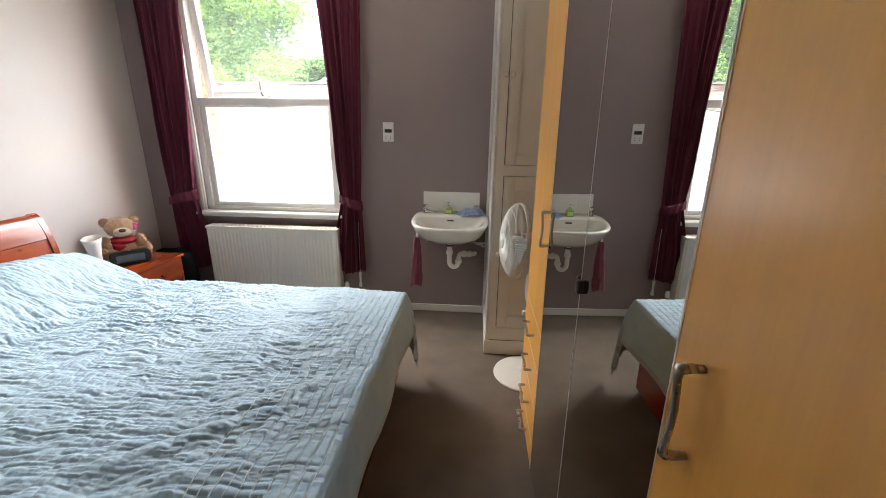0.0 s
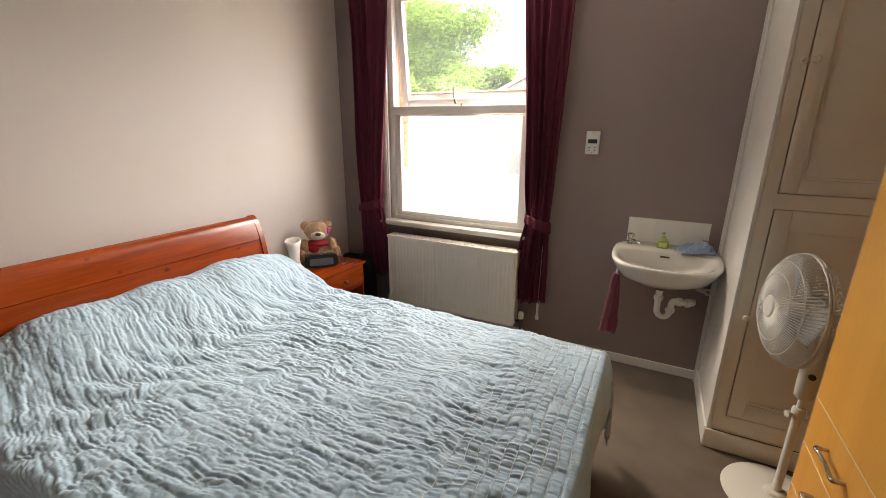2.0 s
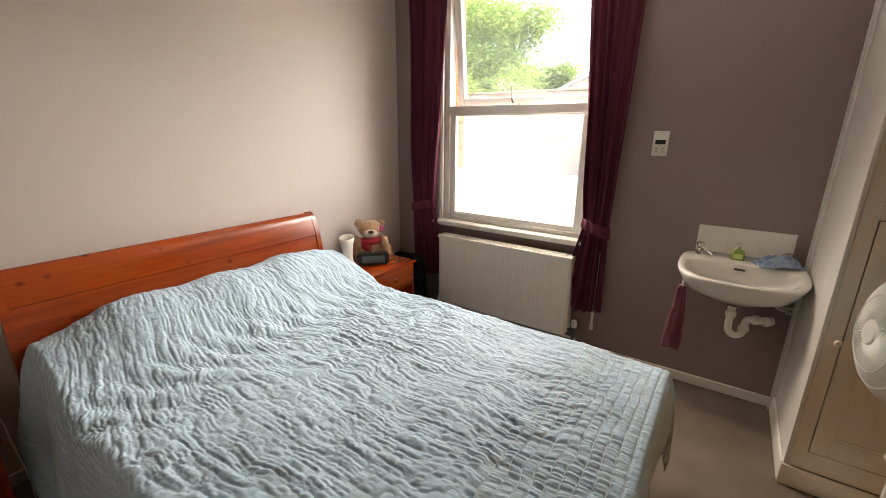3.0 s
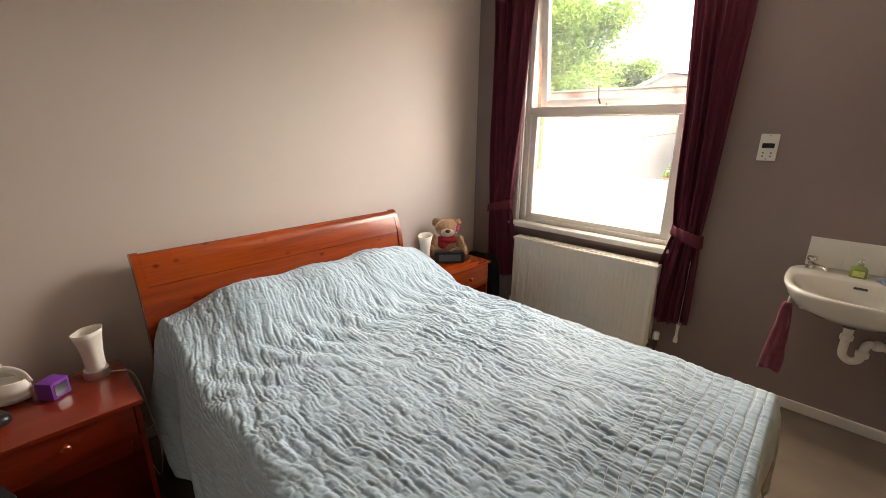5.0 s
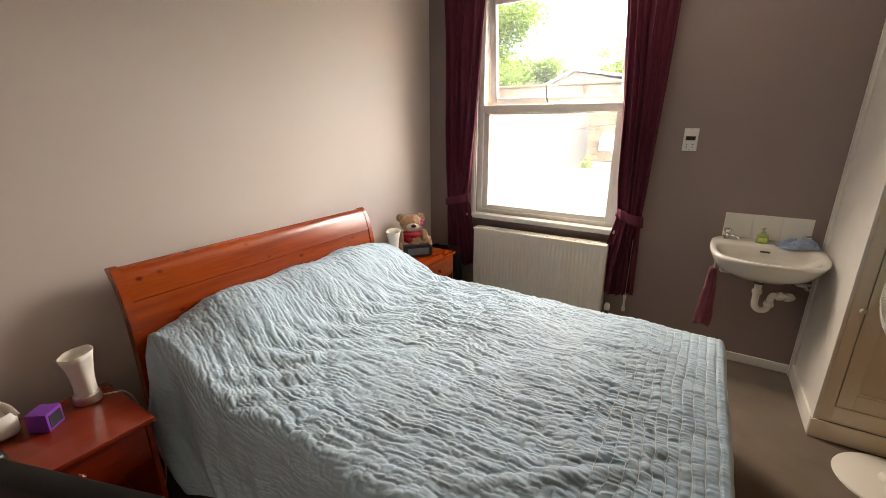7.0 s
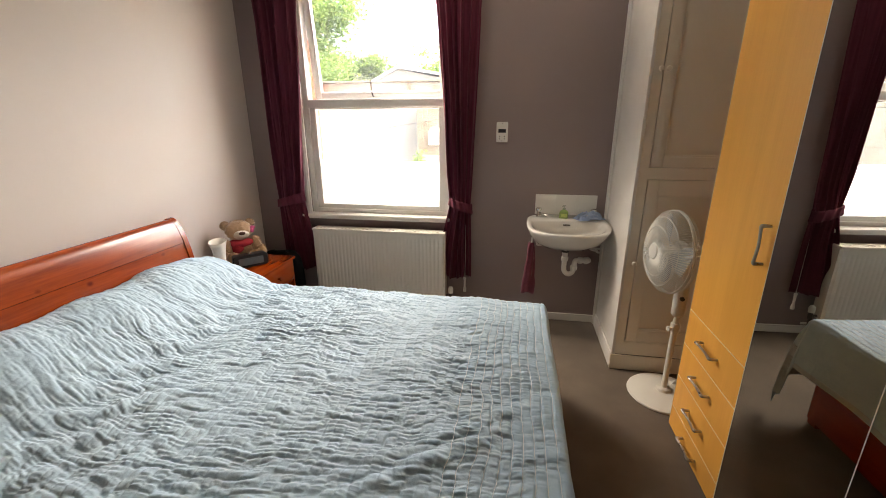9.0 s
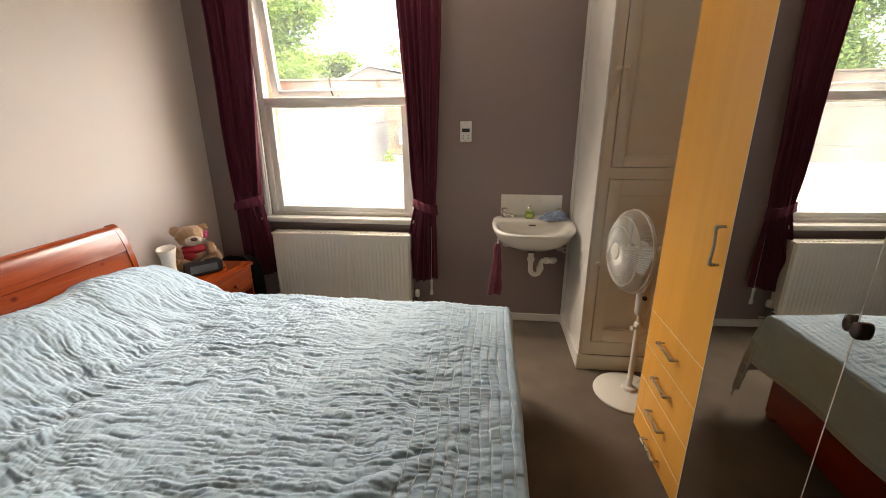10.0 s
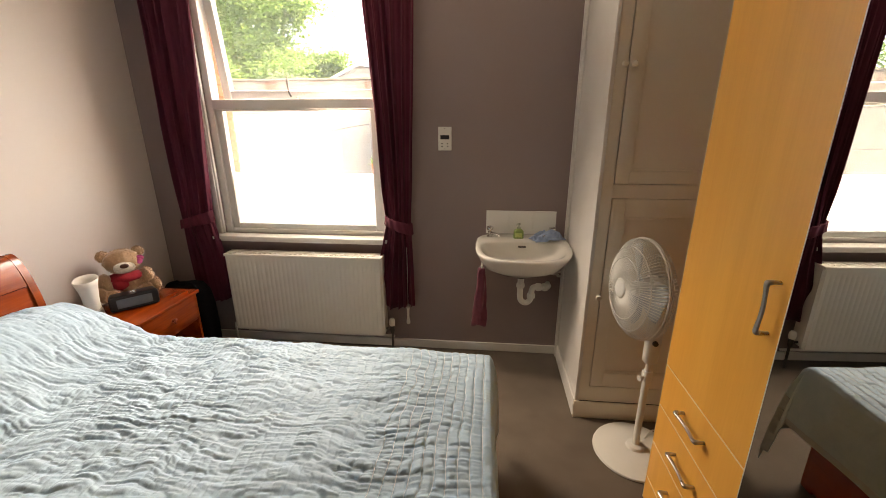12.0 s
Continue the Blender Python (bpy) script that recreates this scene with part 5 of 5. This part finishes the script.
# black bag on the floor between the table and the radiator
bag = empty("black_bag", (-2.42, 3.10, 0), 0, "black cloth bag standing beside the bedside table", "bag")
bm = bmesh.new()
loft(bm, [[(0.17 * s * math.copysign(abs(math.cos(a)) ** 0.5, math.cos(a)), 0.085 * s * math.copysign(abs(math.sin(a)) ** 0.6, math.sin(a)), z + 0.012 * math.sin(3 * a + z * 9)) for a in np.linspace(0, 2 * math.pi, 44, endpoint=False)] for s, z in ((0.9, 0.012), (1.0, 0.05), (1.02, 0.25), (0.99, 0.42), (0.92, 0.50), (0.72, 0.55), (0.4, 0.565))])
part("body", bm, BLACKCLOTH, bag, smooth=0)
bm = bmesh.new()
tube(bm, smooth_path([(-0.13, -0.05, 0.47), (-0.10, -0.04, 0.545), (0.0, -0.02, 0.578), (0.08, -0.03, 0.565), (0.13, -0.04, 0.48)], 6), 0.012, 8, 0.35)
part("strap", bm, BLACKCLOTH, bag, smooth=0)

# dark clutter on the floor by the near bedside table
pile = empty("dark_shoes_bag", (-1.95, 0.46, 0), 15, "black shapeless bag lying on the floor", "bag")
bm = bmesh.new()
blob(bm, (0, 0, 0.09), (0.20, 0.13, 0.10), 0.35, 28, 18, 4.0)
for v in bm.verts:
    v.co.z = max(v.co.z, 0.0)
part("body", bm, BLACKCLOTH, pile, smooth=0)

# ---- television on a pine table ----
stand = empty("television_table", (-1.53, 0.385, 0), 38, "orange pine side table carrying a television", "table")
part("top", boxes((-0.60, 0.0, -0.44, 0.0, 0.685, 0.712), bev=0.005), PINE, stand, smooth=30)
for x, y in ((-0.58, -0.42), (-0.06, -0.42), (-0.58, -0.06), (-0.06, -0.06)):
    part("leg", boxes((x, x + 0.042, y, y + 0.042, 0.0, 0.6845), bev=0.004), PINE, stand)
part("apron", boxes((-0.57, -0.03, -0.028, -0.012, 0.60, 0.6845), bev=0.002), PINE, stand)
tv = empty("television", (-1.59, 0.19, 0.712), 18.8, "black flat television seen from its edge", "television")
part("screen_case", boxes((-0.36, 0.335, -0.028, 0.022, 0.013, 0.266), bev=0.007), BLACK, tv, smooth=40)
part("screen", boxes((-0.345, 0.32, 0.0222, 0.0235, 0.03, 0.252)), SCREEN, tv)
part("foot", boxes((-0.16, 0.16, -0.09, 0.08, 0.0, 0.012), (-0.04, 0.04, -0.02, 0.01, 0.0115, 0.0125), bev=0.0), BLACK, tv, smooth=40)

# ---- outside ----
structure("ground", boxes((-400, 400, 3.7, 800, -3.2, -3.0)), GROUND, "pale concrete yard and ground below the window", "ground")
YW = 12.0
hall = empty("terrace_building", (-5.0, YW, -3.0), label="long pale rendered building with a rust-stained parapet", category="building")
part("wall", boxes((-14, 7.0, 0, 6, 0, 5.25)), RENDERM, hall)
part("parapet", boxes((-14.05, 7.05, -0.06, 0.3, 5.25, 5.58), bev=0.02), RUST, hall, "rust-stained parapet band")
part("coping", boxes((-14.1, 7.1, -0.10, 0.35, 5.58, 5.63), bev=0.01), STONE, hall)
part("flat_roof", boxes((-14, 7.0, 0.35, 6, 5.25, 5.3)), SLATE, hall)
chapel = empty("stone_building", (-2.3, YW - 0.8, -3.0), label="old stone building with an arched white window", category="building")
part("wall", boxes((-0.85, 3.5, 0.0, 0.7, 3.7, 5.05)), STONE, chapel)
part("lower_wall", boxes((-0.95, 3.6, -0.15, 0.7, 0.0, 3.68)), RENDERM, chapel)
for k in range(9):
    z = 3.72 + k * 0.148
    off = 0.06 * (k % 2)
    part("quoin", boxes((-0.86, -0.70 + off * 2, -0.02, 0.02, z, z + 0.14), bev=0.008), STONE, chapel)
bm = bmesh.new()
arch = [(-0.17, 3.95), (0.17, 3.95), (0.17, 4.22)] + [(0.17 * math.cos(a), 4.22 + 0.2 * math.sin(a)) for a in np.linspace(0.2, math.pi - 0.2, 9)] + [(-0.17, 4.22)]
loft(bm, [[(x - 0.38, y, z) for x, z in arch] for y in (-0.03, -0.001)])
win = part("window", bm, GLOSS, chapel, "white arched window")
for x in (-0.09, 0.02, 0.11):
    part("window_pane", boxes((x - 0.44, x - 0.36, -0.034, -0.0305, 4.0, 4.28)), SLATE, win)
gable = empty("gabled_house", (-6.3, 17.0, -3.0), label="pale house with a low grey gabled roof", category="house")
part("wall", boxes((-0.3, 4.2, 0, 5, 0, 5.8)), RENDERM, gable)
bm = bmesh.new()
loft(bm, [[(-0.5, y, 5.82), (1.1, y, 6.58), (4.4, y, 6.0), (4.4, y, 5.93), (1.1, y, 6.48), (-0.5, y, 5.74)] for y in (-0.2, 5.2)])
part("roof", bm, SLATE, gable)
part("gable_wall", loft(bmesh.new(), [[(-0.3, y, 5.8), (1.1, y, 6.47), (4.2, y, 5.8)] for y in (0.0, 0.2)]), RENDERM, gable)
bm = bmesh.new()
tube(bm, smooth_path([(-12, 11.6, 1.9), (-6, 9.5, 1.72), (-3.6, 8.2, 1.86), (0.5, 6.5, 2.3)], 8), 0.007, 6)
tube(bm, smooth_path([(-6.5, 11.8, 2.5), (-4.6, 9, 2.02), (-3.2, 7.6, 1.66)], 8), 0.006, 6)
tube(bm, smooth_path([(-9, 10, 0.85), (-5.5, 9.2, 1.02), (-3.5, 8.6, 1.38), (-1.0, 8, 1.75)], 8), 0.006, 6)
tagged(part("overhead_cables", bm, WIREM, None, smooth=0), "thin dark cables strung across the yard", "cable", kind="structure")


def tree(loc, h, spread, n_leaf, seed, label):
    t = empty("tree", loc, 0, label, "tree", "trees behind the yard")
    rg = random.Random(seed)
    bm = bmesh.new()
    tube(bm, smooth_path([(0, 0, 0), (0.1, 0, h * 0.25), (-0.05, 0.1, h * 0.5), (0.05, 0, h * 0.8)], 5), [0.28 - 0.014 * i for i in range(16)], 10)
    tips = []
    for k in range(15):
        a, z0 = rg.uniform(0, 6.28), h * rg.uniform(0.3, 0.72)
        r = spread * rg.uniform(0.45, 1.0)
        z1 = z0 + h * rg.uniform(0.05, 0.28)
        end = Vector((r * math.cos(a), r * math.sin(a), z1))
        tube(bm, smooth_path([(0, 0, z0), end * 0.5 + Vector((0, 0, z0 * 0.5 + 0.1)), end], 4), [0.09 - 0.009 * i for i in range(9)], 6)
        tips += [end, end * 0.65 + Vector((0, 0, 0.35 * z0 + 0.2))]
    for k in range(10):
        tips.append(Vector((rg.gauss(0, spread * 0.35), rg.gauss(0, spread * 0.35), h * rg.uniform(0.62, 1.0))))
    part("trunk", bm, BARK, t, smooth=0)
    vs, fs = [], []
    for k in range(n_leaf):
        c = rg.choice(tips)
        cl = Vector((rg.gauss(0, 1), rg.gauss(0, 1), rg.gauss(0, 0.75))) * spread * 0.17
        p = c + cl
        s = rg.uniform(0.07, 0.125)
        d1 = Vector((rg.gauss(0, 1), rg.gauss(0, 1), rg.gauss(0, 0.6))).normalized()
        d2 = d1.cross(Vector((rg.gauss(0, 1), rg.gauss(0, 1), rg.gauss(0, 1)))).normalized()
        i = len(vs)
        vs += [p - d1 * s, p + d2 * s * 0.45, p + d1 * s, p - d2 * s * 0.45]
        fs.append((i, i + 1, i + 2, i + 3))
    me = bpy.data.meshes.new("crown")
    me.from_pydata([tuple(v) for v in vs], [], fs)
    me.materials.append(LEAF)
    ob = new("crown", me)
    ob.parent = t
    return t


tree((-11.6, 20.5, -3.0), 10.2, 3.2, 44000, 11, "tall broad green tree beyond the yard")
tree((-14.5, 22.5, -3.0), 11.0, 3.2, 34000, 5, "tall broad green tree beyond the yard")
tree((-8.0, 21.5, -3.0), 8.0, 1.6, 16000, 8, "smaller round green tree beside the house")
tree((-5.6, 25.5, -3.0), 8.4, 1.6, 8000, 21, "smaller round green tree beside the house")
shrub = empty("shrub", (-1.2 - 1.55, 9.6, -0.2), label="small green potted shrub on a ledge outside", category="shrub")
rg = random.Random(3)
vs, fs = [], []
for k in range(160):
    p = Vector((rg.gauss(0, 0.07), rg.gauss(0, 0.06), 0.88 + abs(rg.gauss(0, 0.09))))
    d1 = Vector((rg.gauss(0, 1), rg.gauss(0, 1), rg.gauss(0, 1))).normalized() * 0.035
    d2 = d1.cross(Vector((rg.gauss(0, 1), rg.gauss(0, 1), rg.gauss(0, 1)))).normalized() * 0.02
    i = len(vs)
    vs += [p - d1, p + d2, p + d1, p - d2]
    fs.append((i, i + 1, i + 2, i + 3))
me = bpy.data.meshes.new("leaves")
me.from_pydata([tuple(v) for v in vs], [], fs)
me.materials.append(LEAF)
ob = new("leaves", me)
ob.parent = shrub
part("pot", lathe(bmesh.new(), [(0, 0.62), (0.10, 0.62), (0.14, 0.88), (0.12, 0.88), (0, 0.86)], n=20), BRICKM, shrub, smooth=40)
part("ledge", boxes((-0.5, 1.2, -0.15, 0.2, -2.8, 0.6199)), RENDERM, shrub)
